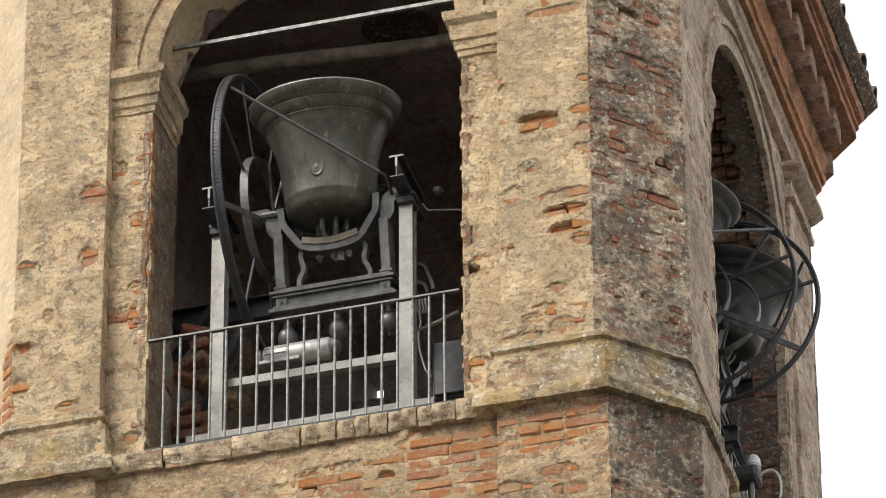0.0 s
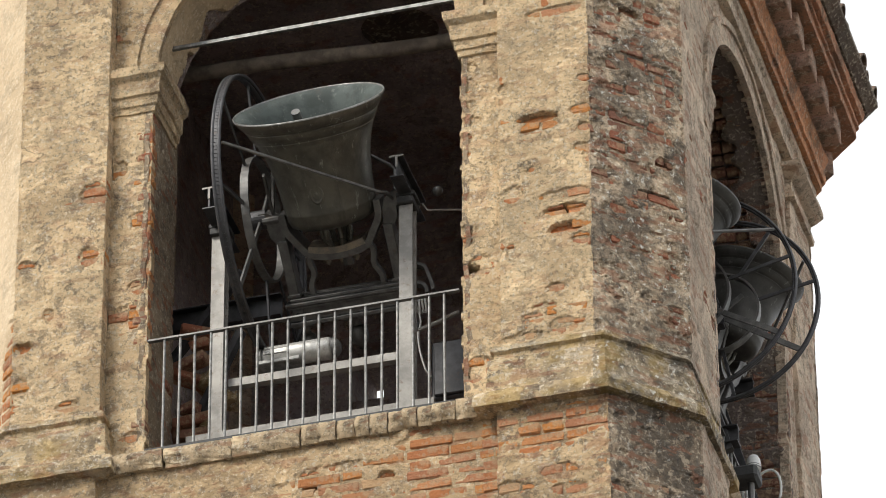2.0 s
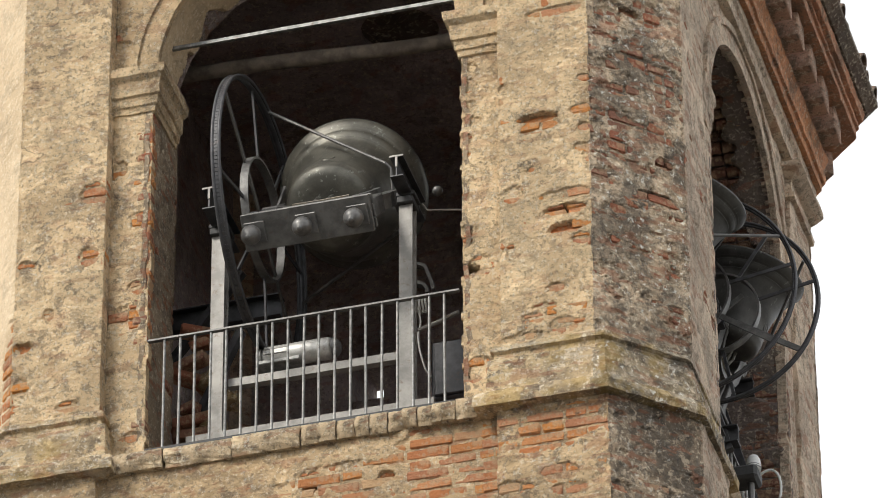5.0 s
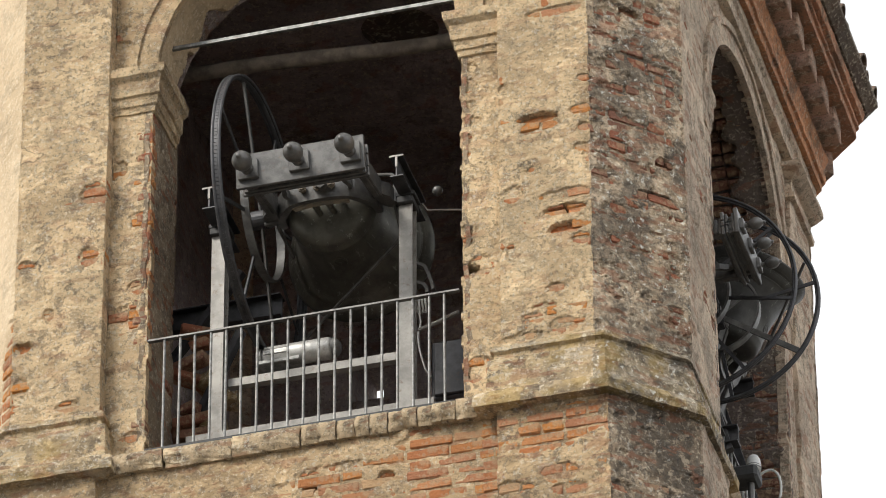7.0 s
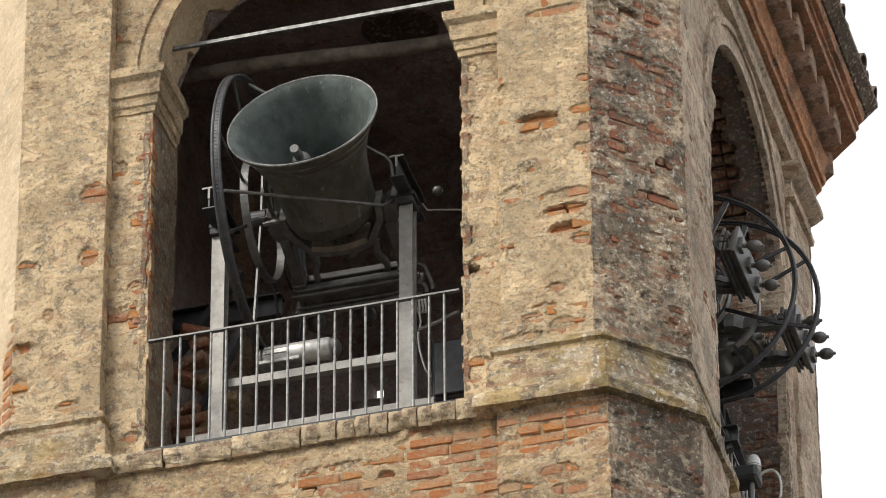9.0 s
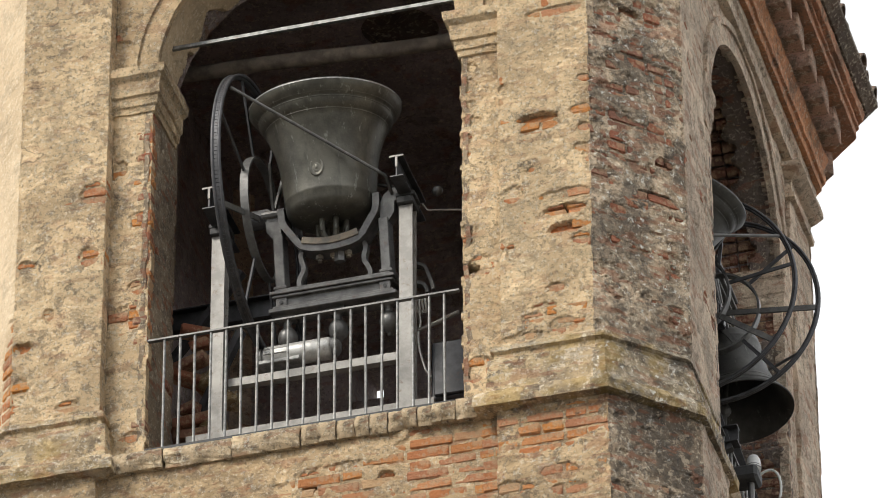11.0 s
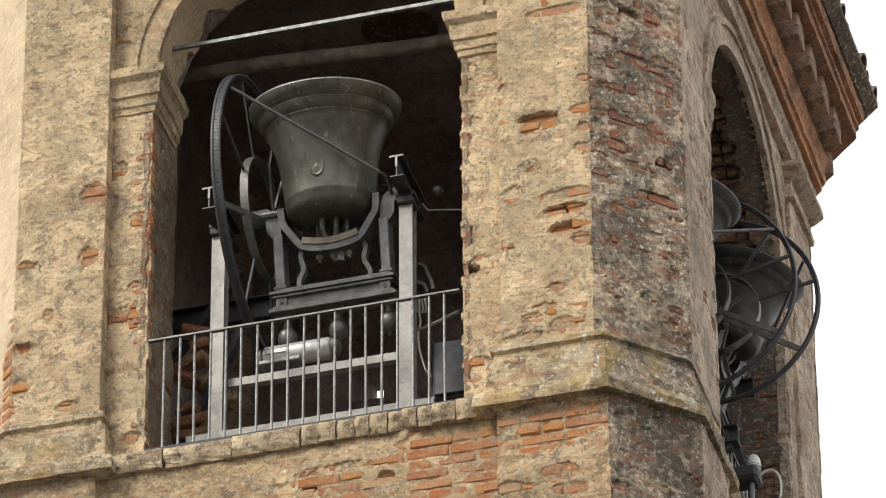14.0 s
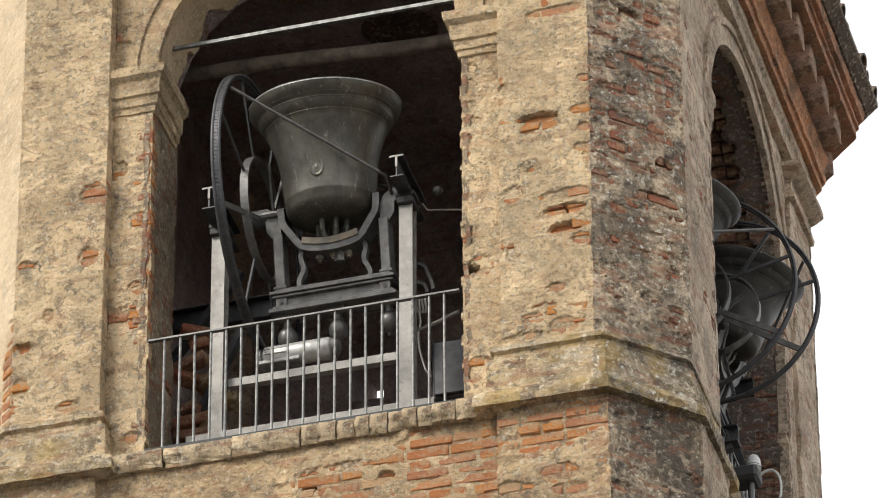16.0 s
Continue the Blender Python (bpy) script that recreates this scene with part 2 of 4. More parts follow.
def strap(bm, pts, depth, thick):
    """A smooth bent band in the local x-z plane, depth along y."""
    n, rows = len(pts), []
    for i in range(n):
        a, c = Vector(pts[max(0, i - 1)]), Vector(pts[min(n - 1, i + 1)])
        d = (c - a).normalized()
        o = Vector((-d.y, d.x)) * thick / 2
        q = Vector(pts[i])
        rows.append([bm.verts.new((q.x + s * o.x, y, q.y + s * o.y)) for s, y in ((1, -depth / 2), (1, depth / 2), (-1, depth / 2), (-1, -depth / 2))])
    for p, q in zip(rows, rows[1:]):
        for k in range(4):
            bm.faces.new((p[k], p[(k + 1) % 4], q[(k + 1) % 4], q[k]))
    bm.faces.new(rows[0])
    bm.faces.new(rows[-1][::-1])
    return bm


def tube(bm, pts, r, seg=8):
    for a, b in zip(pts, pts[1:]):
        rod(bm, a, b, r, seg)
    return bm


def fbm(x, y, z, octaves=3):
    s, a = 0.0, 1.0
    for _ in range(octaves):
        s += a * noise.noise((x, y, z))
        x, y, z, a = x * 2.1 + 5.3, y * 2.1, z * 2.1 + 1.7, a * 0.5
    return s


# ---- the tower's plan: a square with cut corners ----
CX, CY, HALF, FACE = -0.887, 2.267, 2.267, 1.794
SILL, SPRING, OPEN, STRIP = 21.62, 24.5, 0.975, 1.233
CHAMFER = 0.3345
LOW, LOW_CUT = 0.068, 0.113
DIAG = (HALF + FACE) / math.sqrt(2)


class Side:
    """One face of the tower: u along it to the right as seen from outside, w outwards, z up."""

    def __init__(self, degrees, dist):
        a = radians(degrees)
        self.n = Vector((math.cos(a), math.sin(a), 0))
        self.u = Vector((-math.sin(a), math.cos(a), 0))
        self.o = Vector((CX, CY, 0)) + self.n * dist
        self.rec, self.drop = -0.10, 0.0

    def at(self, u, w, z):
        p = self.o + self.u * u + self.n * w
        return (p.x, p.y, z)

    def matrix(self, u, w, z):
        m = Matrix((self.u, -self.n, Vector((0, 0, 1)))).transposed().to_4x4()
        m.translation = self.at(u, w, z)
        return m


FRONT, RIGHT, BACK, LEFT = Side(-90, HALF), Side(0, HALF), Side(90, HALF), Side(180, HALF)
RIGHT.rec, RIGHT.drop = -0.03, 0.08
CH_R, CH_L, CH_F, CH_B = Side(-45, DIAG), Side(-135, DIAG), Side(45, DIAG), Side(135, DIAG)


def ease(x, lo, hi):
    x = min(1.0, max(0.0, (x - lo) / (hi - lo)))
    return x * x * (3 - 2 * x)


def sheet(place, u0, u1, v0, v1, cell, keep, bare, deep, rough=0.006, fold=0.05, seed=0.0, dip=0.013):
    """A plaster skin on the plane that place(u, v, w) spans. Where bare(u, v) > 0 it has worn down to the joints behind the bricks, where deep > 0 into holes; its rims are folded inwards."""
    nu, nv = max(1, round((u1 - u0) / cell)), max(1, round((v1 - v0) / cell))
    idx, verts, faces = {}, [], []

    def vert(i, j):
        k = (i, j)
        if k not in idx:
            u, v = u0 + (u1 - u0) * i / nu, v0 + (v1 - v0) * j / nv
            e = 0 if i in (0, nu) else cell * 0.35
            f = 0 if j in (0, nv) else cell * 0.35
            du, dv = e * noise.noise((u * 47 + seed, v * 47, 1.3)), f * noise.noise((u * 47 + seed, v * 47, 7.7))
            chip = 0.0
            for edge in (u - u0, u1 - u):
                if edge < 0.04:
                    chip = max(chip, (0.004 + 0.02 * max(0, fbm(v * 9 + seed, edge * 8, 2.2) + 0.1)) * (1 - edge / 0.04))
            w = rough * fbm(u * 5 + seed, v * 5, seed) + 0.5 * rough * fbm(u * 24 + seed, v * 24, seed + 3) - chip
            f1 = bare(u, v)
            if f1 > -0.3:
                w = min(w, w - dip * ease(f1, -0.25, 0.08))
            f2 = deep(u, v)
            if f2 > -0.3:
                w -= 0.06 * ease(f2, -0.1, 0.5)
            idx[k] = len(verts)
            verts.append(place(u + du, v + dv, w))
        return idx[k]

    edges = {}
    for i in range(nu):
        for j in range(nv):
            u, v = u0 + (u1 - u0) * (i + 0.5) / nu, v0 + (v1 - v0) * (j + 0.5) / nv
            if not keep(u, v):
                continue
            q = (vert(i, j), vert(i + 1, j), vert(i + 1, j + 1), vert(i, j + 1))
            faces.append(q)
            for k in range(4):
                e = (q[k], q[(k + 1) % 4])
                if (e[1], e[0]) in edges:
                    del edges[(e[1], e[0])]
                else:
                    edges[e] = 1
    zero, one = Vector(place(0, 0, 0)), Vector(place(0, 0, -fold))
    inward = one - zero
    low = {}
    for a, c in edges:
        for k in (a, c):
            if k not in low:
                low[k] = len(verts)
                verts.append(tuple(Vector(verts[k]) + inward))
        faces.append((c, a, low[a], low[c]))
    return verts, faces


def flat(side, w0):
    return lambda u, v, w: side.at(u, w0 + w, v)


def arch_free(u, v):
    """Outside the arched opening."""
    if v < SPRING:
        return abs(u) > OPEN + 0.012 * noise.noise((u, v * 6, 4))
    return math.hypot(u, v - SPRING) > OPEN


# ---- laid masonry: one brick mesh set, shared ----
def brick_mesh(name, size, seed):
    rnd = random.Random(seed)
    bm = bmesh.new()
    box(bm, (0, 0, 0), size, None, 0.009)
    for v in bm.verts:
        v.co += Vector([rnd.uniform(-0.005, 0.005) for _ in range(3)])
    me = bpy.data.meshes.new(name)
    bm.to_mesh(me)
    bm.free()
    return me


BRICKS = {}


def brick_data(material, half, k):
    key = (material, half, k)
    if key not in BRICKS:
        me = brick_mesh("brick", (0.125 if half else 0.256, 0.09, 0.065), k * 7 + half)
        me.materials.append(M[material])
        BRICKS[key] = me
    return BRICKS[key]


COURSE = 0.075


def lay_bricks(side, w0, u0, u1, v0, v1, bare, deep, keep, material, parent, rnd, limit=300, halves=0.7):
    """Bricks behind the skin where it is open; those in deep holes have fallen out."""
    n, j = 0, 0
    v = v0 + COURSE / 2
    while v < v1:
        u = u0 + (0.13 if j % 2 else 0.0)
        k = 0
        while u < u1:
            half = rnd.random() < halves or u < u0 + 0.01 or u + 0.262 > u1
            ln = 0.13 if half else 0.262
            c = min(max(u + ln / 2, u0 + 0.064), u1 - 0.064) if half else u + ln / 2
            pts = [(c + ln * a, v + COURSE * b) for a in (-0.5, -0.25, 0, 0.25, 0.5) for b in (-0.4, 0, 0.4)]
            if n < limit and any(bare(*p) > -0.05 for p in pts) and keep(c, v):
                sunk = 0.032 if deep(c, v) > 0.1 else 0.0
                ob = new("brick", brick_data(material, half, rnd.randrange(4)))
                ob.matrix_world = side.matrix(c + rnd.uniform(-0.004, 0.004), w0 - 0.0525 - sunk + rnd.uniform(-0.005, 0.004), v + rnd.uniform(-0.004, 0.004)) @ pose(0, 0, 0, rnd.uniform(-1.5, 1.5), rnd.uniform(-1.5, 1.5), rnd.uniform(-1.5, 1.5))
                ob.parent = parent
                n += 1
            u += ln + 0.008
            k += 1
        v += COURSE
        j += 1
    return n


def spots(rows):
    """Ragged patches: (u, z, half width, half height). Above 0 inside."""
    def f(u, v):
        best = -1.0
        for a, c, ru, rv in rows:
            x, y = (u - a) / ru, (v - c) / rv
            if abs(x) < 1.7 and abs(y) < 1.7:
                best = max(best, 1 + 0.6 * fbm(u * 14, v * 14, a) - x * x - y * y)
        return best
    return f


def never(u, v):
    return -1.0


def always(u, v):
    return True


def core(side, w0, w1, half, z0, z1, opening):
    """The masonry body of one face, cut through by its arch."""
    bm = bmesh.new()

    def prism(pts):
        a = [bm.verts.new(side.at(u, w0, z)) for u, z in pts]
        b = [bm.verts.new(side.at(u, w1, z)) for u, z in pts]
        bm.faces.new(a)
        bm.faces.new(b[::-1])
        for i in range(len(pts)):
            j = (i + 1) % len(pts)
            bm.faces.new((a[i], b[i], b[j], a[j]))

    if not opening:
        prism([(-half, z0), (half, z0), (half, z1), (-half, z1)])
        return bm
    g = OPEN + 0.03
    prism([(-half, z0), (half, z0), (half, SILL - 0.06), (-half, SILL - 0.06)])
    prism([(-half, SILL - 0.06), (-g, SILL - 0.06), (-g, SPRING), (-half, SPRING)])
    prism([(g, SILL - 0.06), (half, SILL - 0.06), (half, SPRING), (g, SPRING)])
    n = 14
    us = [(-g * math.cos(math.pi * i / n), SPRING + g * math.sin(math.pi * i / n)) for i in range(n + 1)]
    prism([(-half, SPRING), us[0], (us[0][0], z1), (-half, z1)])
    prism([us[-1], (half, SPRING), (half, z1), (us[-1][0], z1)])
    for a, b in zip(us, us[1:]):
        prism([a, b, (b[0], z1), (a[0], z1)])
    return bm


def sweep(path, prof, out_sign=1, step=0.03, jitter=0.004, seed=0.0):
    """A moulding: profile (offset, z) carried along plan points, mitred at the corners."""
    pts = [Vector(p) for p in path]
    fine = [prof[0]]
    for p, q in zip(prof, prof[1:]):
        k = max(1, math.ceil(math.hypot(q[0] - p[0], q[1] - p[1]) / 0.035))
        fine += [(p[0] + (q[0] - p[0]) * i / k, p[1] + (q[1] - p[1]) * i / k) for i in range(1, k + 1)]
    prof = fine
    outs = []
    for i in range(len(pts)):
        ns = []
        for a, b in ((i - 1, i), (i, i + 1)):
            if 0 <= a and b < len(pts):
                d = (pts[b] - pts[a]).normalized()
                ns.append(Vector((d.y, -d.x)) * out_sign)
        n = sum(ns, Vector((0, 0)))
        n = n.normalized()
        outs.append(n / max(0.3, n.dot(ns[0])))
    verts, faces, m = [], [], len(prof)
    rows = []
    for i in range(len(pts) - 1):
        k = max(1, round((pts[i + 1] - pts[i]).length / step))
        for s in range(k + (i == len(pts) - 2)):
            f = s / k
            rows.append((pts[i].lerp(pts[i + 1], f), outs[i].lerp(outs[i + 1], f)))
    for p, n in rows:
        for c, (o, z) in enumerate(prof):
            j = jitter * fbm(p.x * 13 + seed, p.y * 13, z * 13, 4)
            q = p + n * (o + j)
            verts.append((q.x, q.y, z + jitter * 0.8 * noise.noise((p.x * 11, p.y * 11, c * 3.1 + seed))))
    for r in range(len(rows) - 1):
        for c in range(m - 1):
            a = r * m + c
            faces.append((a, a + 1, a + m + 1, a + m) if out_sign < 0 else (a, a + m, a + m + 1, a + 1))
    faces.append(tuple(range(m)))
    faces.append(tuple((len(rows) - 1) * m + c for c in range(m))[::-1])
    return verts, faces


def plan(side, u, w):
    p = side.at(u, w, 0)
    return (p[0], p[1])


# ---- ground ----
g = bmesh.new()
box(g, (0, 0, -0.25), (4000, 4000, 0.5))
tagged(part("ground", g, "ground", None), "dark worn asphalt around the tower foot", "ground", kind="structure")

# ---- patches where the plaster has fallen ----
FRONT_BARE = [(1.49, 23.50, 0.118, 0.041), (-1.57, 22.73, 0.035, 0.041), (-1.31, 23.57, 0.083, 0.073), (-1.33, 23.11, 0.069, 0.057), (-1.73, 23.10, 0.055, 0.041), (-1.43, 22.04, 0.083, 0.037), (1.27, 23.78, 0.035, 0.073), (1.31, 23.04, 0.069, 0.053), (1.73, 22.64, 0.052, 0.041), (1.47, 22.13, 0.097, 0.037), (1.63, 22.05, 0.104, 0.049), (1.59, 24.35, 0.156, 0.037), (1.74, 23.58, 0.069, 0.033), (1.76, 23.81, 0.042, 0.029), (1.78, 23.25, 0.03, 0.05), (1.75, 23.3, 0.05, 0.03), (1.57, 22.32, 0.05, 0.035), (1.5, 22.2, 0.07, 0.03), (1.3, 22.62, 0.025, 0.06), (1.76, 23.45, 0.042, 0.029), (1.37, 22.00, 0.138, 0.037), (1.65, 22.98, 0.138, 0.041), (-1.74, 22.18, 0.048, 0.106), (1.49, 23.57, 0.118, 0.033), (1.63, 22.87, 0.125, 0.033), (1.65, 22.74, 0.125, 0.033), (-1.73, 22.52, 0.055, 0.037)]
FRONT_DEEP = [(1.49, 23.57, 0.118, 0.033), (1.63, 22.87, 0.125, 0.033), (1.65, 22.74, 0.125, 0.033), (-1.73, 22.52, 0.055, 0.037)]
STRIP_BARE = [(-1.18, 23.80, 0.042, 0.049), (-1.05, 23.39, 0.055, 0.065), (-1.14, 22.67, 0.111, 0.098), (-1.06, 22.90, 0.048, 0.049), (-1.07, 21.82, 0.069, 0.037), (1.09, 22.64, 0.076, 0.073), (1.02, 23.81, 0.048, 0.041), (1.00, 24.11, 0.062, 0.033), (1.02, 23.96, 0.055, 0.033), (1.00, 23.58, 0.048, 0.041), (1.02, 22.90, 0.055, 0.041), (0.98, 23.46, 0.042, 0.037), (0.985, 23.2, 0.03, 0.06), (1.0, 22.82, 0.04, 0.03), (1.03, 23.7, 0.06, 0.035), (1.0, 24.0, 0.05, 0.03), (-1.0, 23.9, 0.03, 0.2), (-0.99, 23.2, 0.03, 0.3), (1.07, 21.90, 0.083, 0.082), (-1.21, 24.74, 0.069, 0.033), (-1.22, 24.87, 0.076, 0.033), (-1.21, 23.77, 0.069, 0.057), (1.01, 22.62, 0.076, 0.037)]
STRIP_DEEP = [(1.01, 22.62, 0.076, 0.037)]
CUT_BARE = [(-0.29, 22.42, 0.046, 0.041), (0.23, 22.28, 0.054, 0.041), (-0.19, 24.32, 0.100, 0.057), (-0.21, 24.14, 0.085, 0.041), (0.12, 23.55, 0.100, 0.049), (-0.01, 24.05, 0.115, 0.049), (0.20, 23.90, 0.069, 0.122), (-0.20, 23.52, 0.100, 0.090), (-0.16, 23.36, 0.115, 0.065), (0.20, 24.02, 0.092, 0.049), (-0.24, 23.11, 0.062, 0.049), (0.11, 23.05, 0.131, 0.049), (0.22, 22.66, 0.062, 0.037), (-0.15, 22.91, 0.062, 0.033), (-0.16, 23.78, 0.092, 0.037), (0.09, 24.43, 0.115, 0.082), (-0.21, 23.95, 0.077, 0.037), (-0.02, 24.40, 0.077, 0.029), (0.18, 23.34, 0.069, 0.037), (0.11, 23.08, 0.108, 0.024)]
CUT_DEEP = [(-0.02, 24.40, 0.077, 0.029), (0.18, 23.34, 0.069, 0.037), (0.11, 23.08, 0.108, 0.024)]
LOW_BARE = [(1.41, 21.26, 0.311, 0.106), (1.68, 21.29, 0.208, 0.090), (1.31, 21.43, 0.173, 0.049), (1.65, 20.87, 0.104, 0.041), (1.28, 20.92, 0.090, 0.057), (1.68, 21.41, 0.173, 0.041), (1.45, 21.36, 0.3, 0.07), (1.6, 20.98, 0.12, 0.06)]
MID_BARE = [(1.02, 21.27, 0.208, 0.286), (0.81, 21.31, 0.208, 0.184), (0.27, 21.22, 0.381, 0.106), (0.58, 21.15, 0.277, 0.163), (0.14, 21.19, 0.208, 0.122), (0.75, 21.04, 0.208, 0.082), (0.62, 21.06, 0.42, 0.15), (0.3, 21.24, 0.36, 0.07), (1.05, 21.05, 0.2, 0.16)]
MID_DEEP = [(0.54, 21.20, 0.055, 0.037), (0.07, 21.20, 0.048, 0.037)]


def both(*fs):
    return lambda u, v: max(f(u, v) for f in fs)


def worn(seed, level, su=4.0, sv=7.0):
    return lambda u, v: 3 * (fbm(u * su + seed, v * sv, seed) - level)


wall_front = thing("wall_front", "arched belfry wall of flaking beige plaster over red brick", "wall", kind="structure")
wall_right = thing("wall_right", "arched belfry side wall of worn brown plaster over brick", "wall", kind="structure")
wall_cut_right = thing("wall_cut_right", "narrow corner wall with lichen, grey plaster and bare brick", "wall", kind="structure")
wall_cut_left = thing("wall_cut_left", "narrow corner wall of fresher cream plaster, crumbling at its edge", "wall", kind="structure")
wall_back = thing("wall_back", "dark inner wall of the belfry, gloom partly toned into its plaster", "wall", kind="structure")
TOP, FOOT = 26.3, 19.4
INNER = -0.61

# bodies
for side, ob, half, hole in ((FRONT, wall_front, FACE - 0.06, True), (RIGHT, wall_right, FACE - 0.06, True)):
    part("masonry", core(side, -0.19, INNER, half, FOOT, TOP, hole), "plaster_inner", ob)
    bm = bmesh.new()
    for s in (-1, 1):
        box(bm, (0, 0, 0), (1, 1, 1))
        for v in bm.verts[-8:]:
            u = s * (STRIP + 0.02 if v.co.x * s < 0 else FACE - 0.03)
            v.co = side.at(u, -0.095 if v.co.y < 0 else -0.195, 21.5 if v.co.z < 0 else TOP)
    part("pilaster_core", bm, "mortar", ob)
for side, ob in ((CH_R, wall_cut_right), (CH_L, wall_cut_left)):
    part("masonry", core(side, -0.09, INNER, CHAMFER, FOOT, TOP, False), "mortar", ob)
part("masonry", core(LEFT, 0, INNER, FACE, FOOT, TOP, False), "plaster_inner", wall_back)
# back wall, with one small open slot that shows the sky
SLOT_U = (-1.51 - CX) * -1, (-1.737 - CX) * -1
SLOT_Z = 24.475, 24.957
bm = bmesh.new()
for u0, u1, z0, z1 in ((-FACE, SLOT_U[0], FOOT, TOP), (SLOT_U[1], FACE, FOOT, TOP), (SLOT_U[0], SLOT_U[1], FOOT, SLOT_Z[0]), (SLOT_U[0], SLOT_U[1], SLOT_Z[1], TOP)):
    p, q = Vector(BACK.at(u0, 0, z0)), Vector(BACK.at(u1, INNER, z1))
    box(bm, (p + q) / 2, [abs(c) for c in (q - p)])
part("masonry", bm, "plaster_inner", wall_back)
for side in (CH_F, CH_B):
    part("masonry", core(side, 0, INNER, CHAMFER, FOOT, TOP, False), "plaster_side", wall_back)

ceiling = bmesh.new()
HX, HY, HR = -0.96, 2.42, 0.26
n = 32
rim_a, rim_b, far_a, far_b = [], [], [], []
for i in range(n):
    c, s = math.cos(2 * math.pi * i / n), math.sin(2 * math.pi * i / n)
    k = 2.3 / max(abs(c), abs(s))
    for lst, x, y, z in ((rim_a, HX + HR * c, HY + HR * s, TOP), (rim_b, HX + HR * c, HY + HR * s, TOP + 0.12), (far_a, CX + k * c, CY + k * s, TOP), (far_b, CX + k * c, CY + k * s, TOP + 0.12)):
        lst.append(ceiling.verts.new((x, y, z)))
for i in range(n):
    j = (i + 1) % n
    for p, q in ((rim_a, far_a), (rim_b, far_b), (rim_a, rim_b)):
        ceiling.faces.new((p[i], p[j], q[j], q[i]))
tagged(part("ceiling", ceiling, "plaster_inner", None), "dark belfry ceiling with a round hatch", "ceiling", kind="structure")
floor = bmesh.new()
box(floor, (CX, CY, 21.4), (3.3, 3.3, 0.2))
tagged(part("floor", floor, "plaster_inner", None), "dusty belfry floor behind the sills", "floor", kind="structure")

rnd = random.Random(4)


def face_skin(side, ob, cell, mat_main, mat_low, brick, bare_p, deep_p, bare_s, deep_s, low_p, low_m, deep_m, seed):
    for s in (-1, 1):
        a, b = (STRIP, FACE) if s > 0 else (-FACE, -STRIP)
        part("plaster", sheet(flat(side, 0), a, b, 21.9, 25.95, cell, lambda u, v: deep_p(u, v) < 0.3, bare_p, deep_p, 0.007, 0.1, seed + s), mat_main, ob)
        lay_bricks(side, 0, a, b, 21.9, 25.9, bare_p, deep_p, always, brick, ob, rnd)
        a, b = (STRIP - 0.015, FACE + (0.092 if side is FRONT else 0.414 * LOW)) if s > 0 else (-FACE - (0.098 if side is RIGHT else 0.414 * LOW), -STRIP + 0.015)
        part("plaster", sheet(flat(side, LOW), a, b, FOOT + 0.6, 21.50, cell, always, low_p, never, 0.008, 0.12, seed + s + 5), mat_low, ob)
        lay_bricks(side, LOW, a, b, 20.6, 21.47, low_p, never, always, brick, ob, rnd, 300, 0.35)
    part("plaster", sheet(flat(side, side.rec), -STRIP, STRIP, SILL - 0.05, 25.95, cell, lambda u, v: arch_free(u, v + side.drop) and deep_s(u, v) < 0.3, bare_s, deep_s, 0.007, 0.06, seed + 9), mat_main, ob)
    free = lambda u, v: arch_free(u * 0.985, v)
    lay_bricks(side, side.rec, -STRIP, -OPEN, SILL, 25.4, bare_s, deep_s, always, brick, ob, rnd)
    lay_bricks(side, side.rec, OPEN, STRIP, SILL, 25.4, bare_s, deep_s, always, brick, ob, rnd)
    part("plaster", sheet(flat(side, 0.0), -STRIP, STRIP, FOOT + 0.6, 21.50, cell, lambda u, v: deep_m(u, v) < 0.3, low_m, deep_m, 0.009, 0.12, seed + 13), mat_low, ob)
    lay_bricks(side, 0.0, -STRIP, STRIP, 20.6, 21.47, low_m, deep_m, always, brick, ob, rnd, 300, 0.3)


face_skin(FRONT, wall_front, 0.0115, "plaster", "plaster_low", "brick", both(spots(FRONT_BARE), worn(2.0, 0.97)), spots(FRONT_DEEP),
          both(spots(STRIP_BARE), worn(7.0, 0.9)), spots(STRIP_DEEP), both(spots(LOW_BARE), worn(3.0, 0.7)), both(spots(MID_BARE), worn(5.0, 0.7)), spots(MID_DEEP), 1.0)
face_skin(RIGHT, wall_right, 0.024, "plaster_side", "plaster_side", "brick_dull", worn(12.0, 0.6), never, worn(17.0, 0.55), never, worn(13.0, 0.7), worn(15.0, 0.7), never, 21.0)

CUT = CHAMFER
bare_c, deep_c = both(spots(CUT_BARE), worn(31.0, 0.5, 7, 13)), spots(CUT_DEEP)
part("plaster", sheet(flat(CH_R, 0), -CUT, CUT, 21.9, 25.95, 0.0115, lambda u, v: deep_c(u, v) < 0.3, bare_c, deep_c, 0.009, 0.07, 41), "plaster_old", wall_cut_right)
lay_bricks(CH_R, 0, -CUT, CUT, 21.9, 25.9, bare_c, deep_c, always, "brick_dull", wall_cut_right, rnd)
low_c = worn(35.0, 0.58, 6, 11)
part("plaster", sheet(flat(CH_R, LOW_CUT), -CUT + 0.017, CUT - 0.022, FOOT + 0.6, 21.5, 0.0115, always, low_c, never, 0.009, 0.1, 44), "plaster_grimy", wall_cut_right)
lay_bricks(CH_R, LOW_CUT, -CUT + 0.02, CUT - 0.025, 20.5, 21.47, low_c, never, always, "brick_dull", wall_cut_right, rnd)
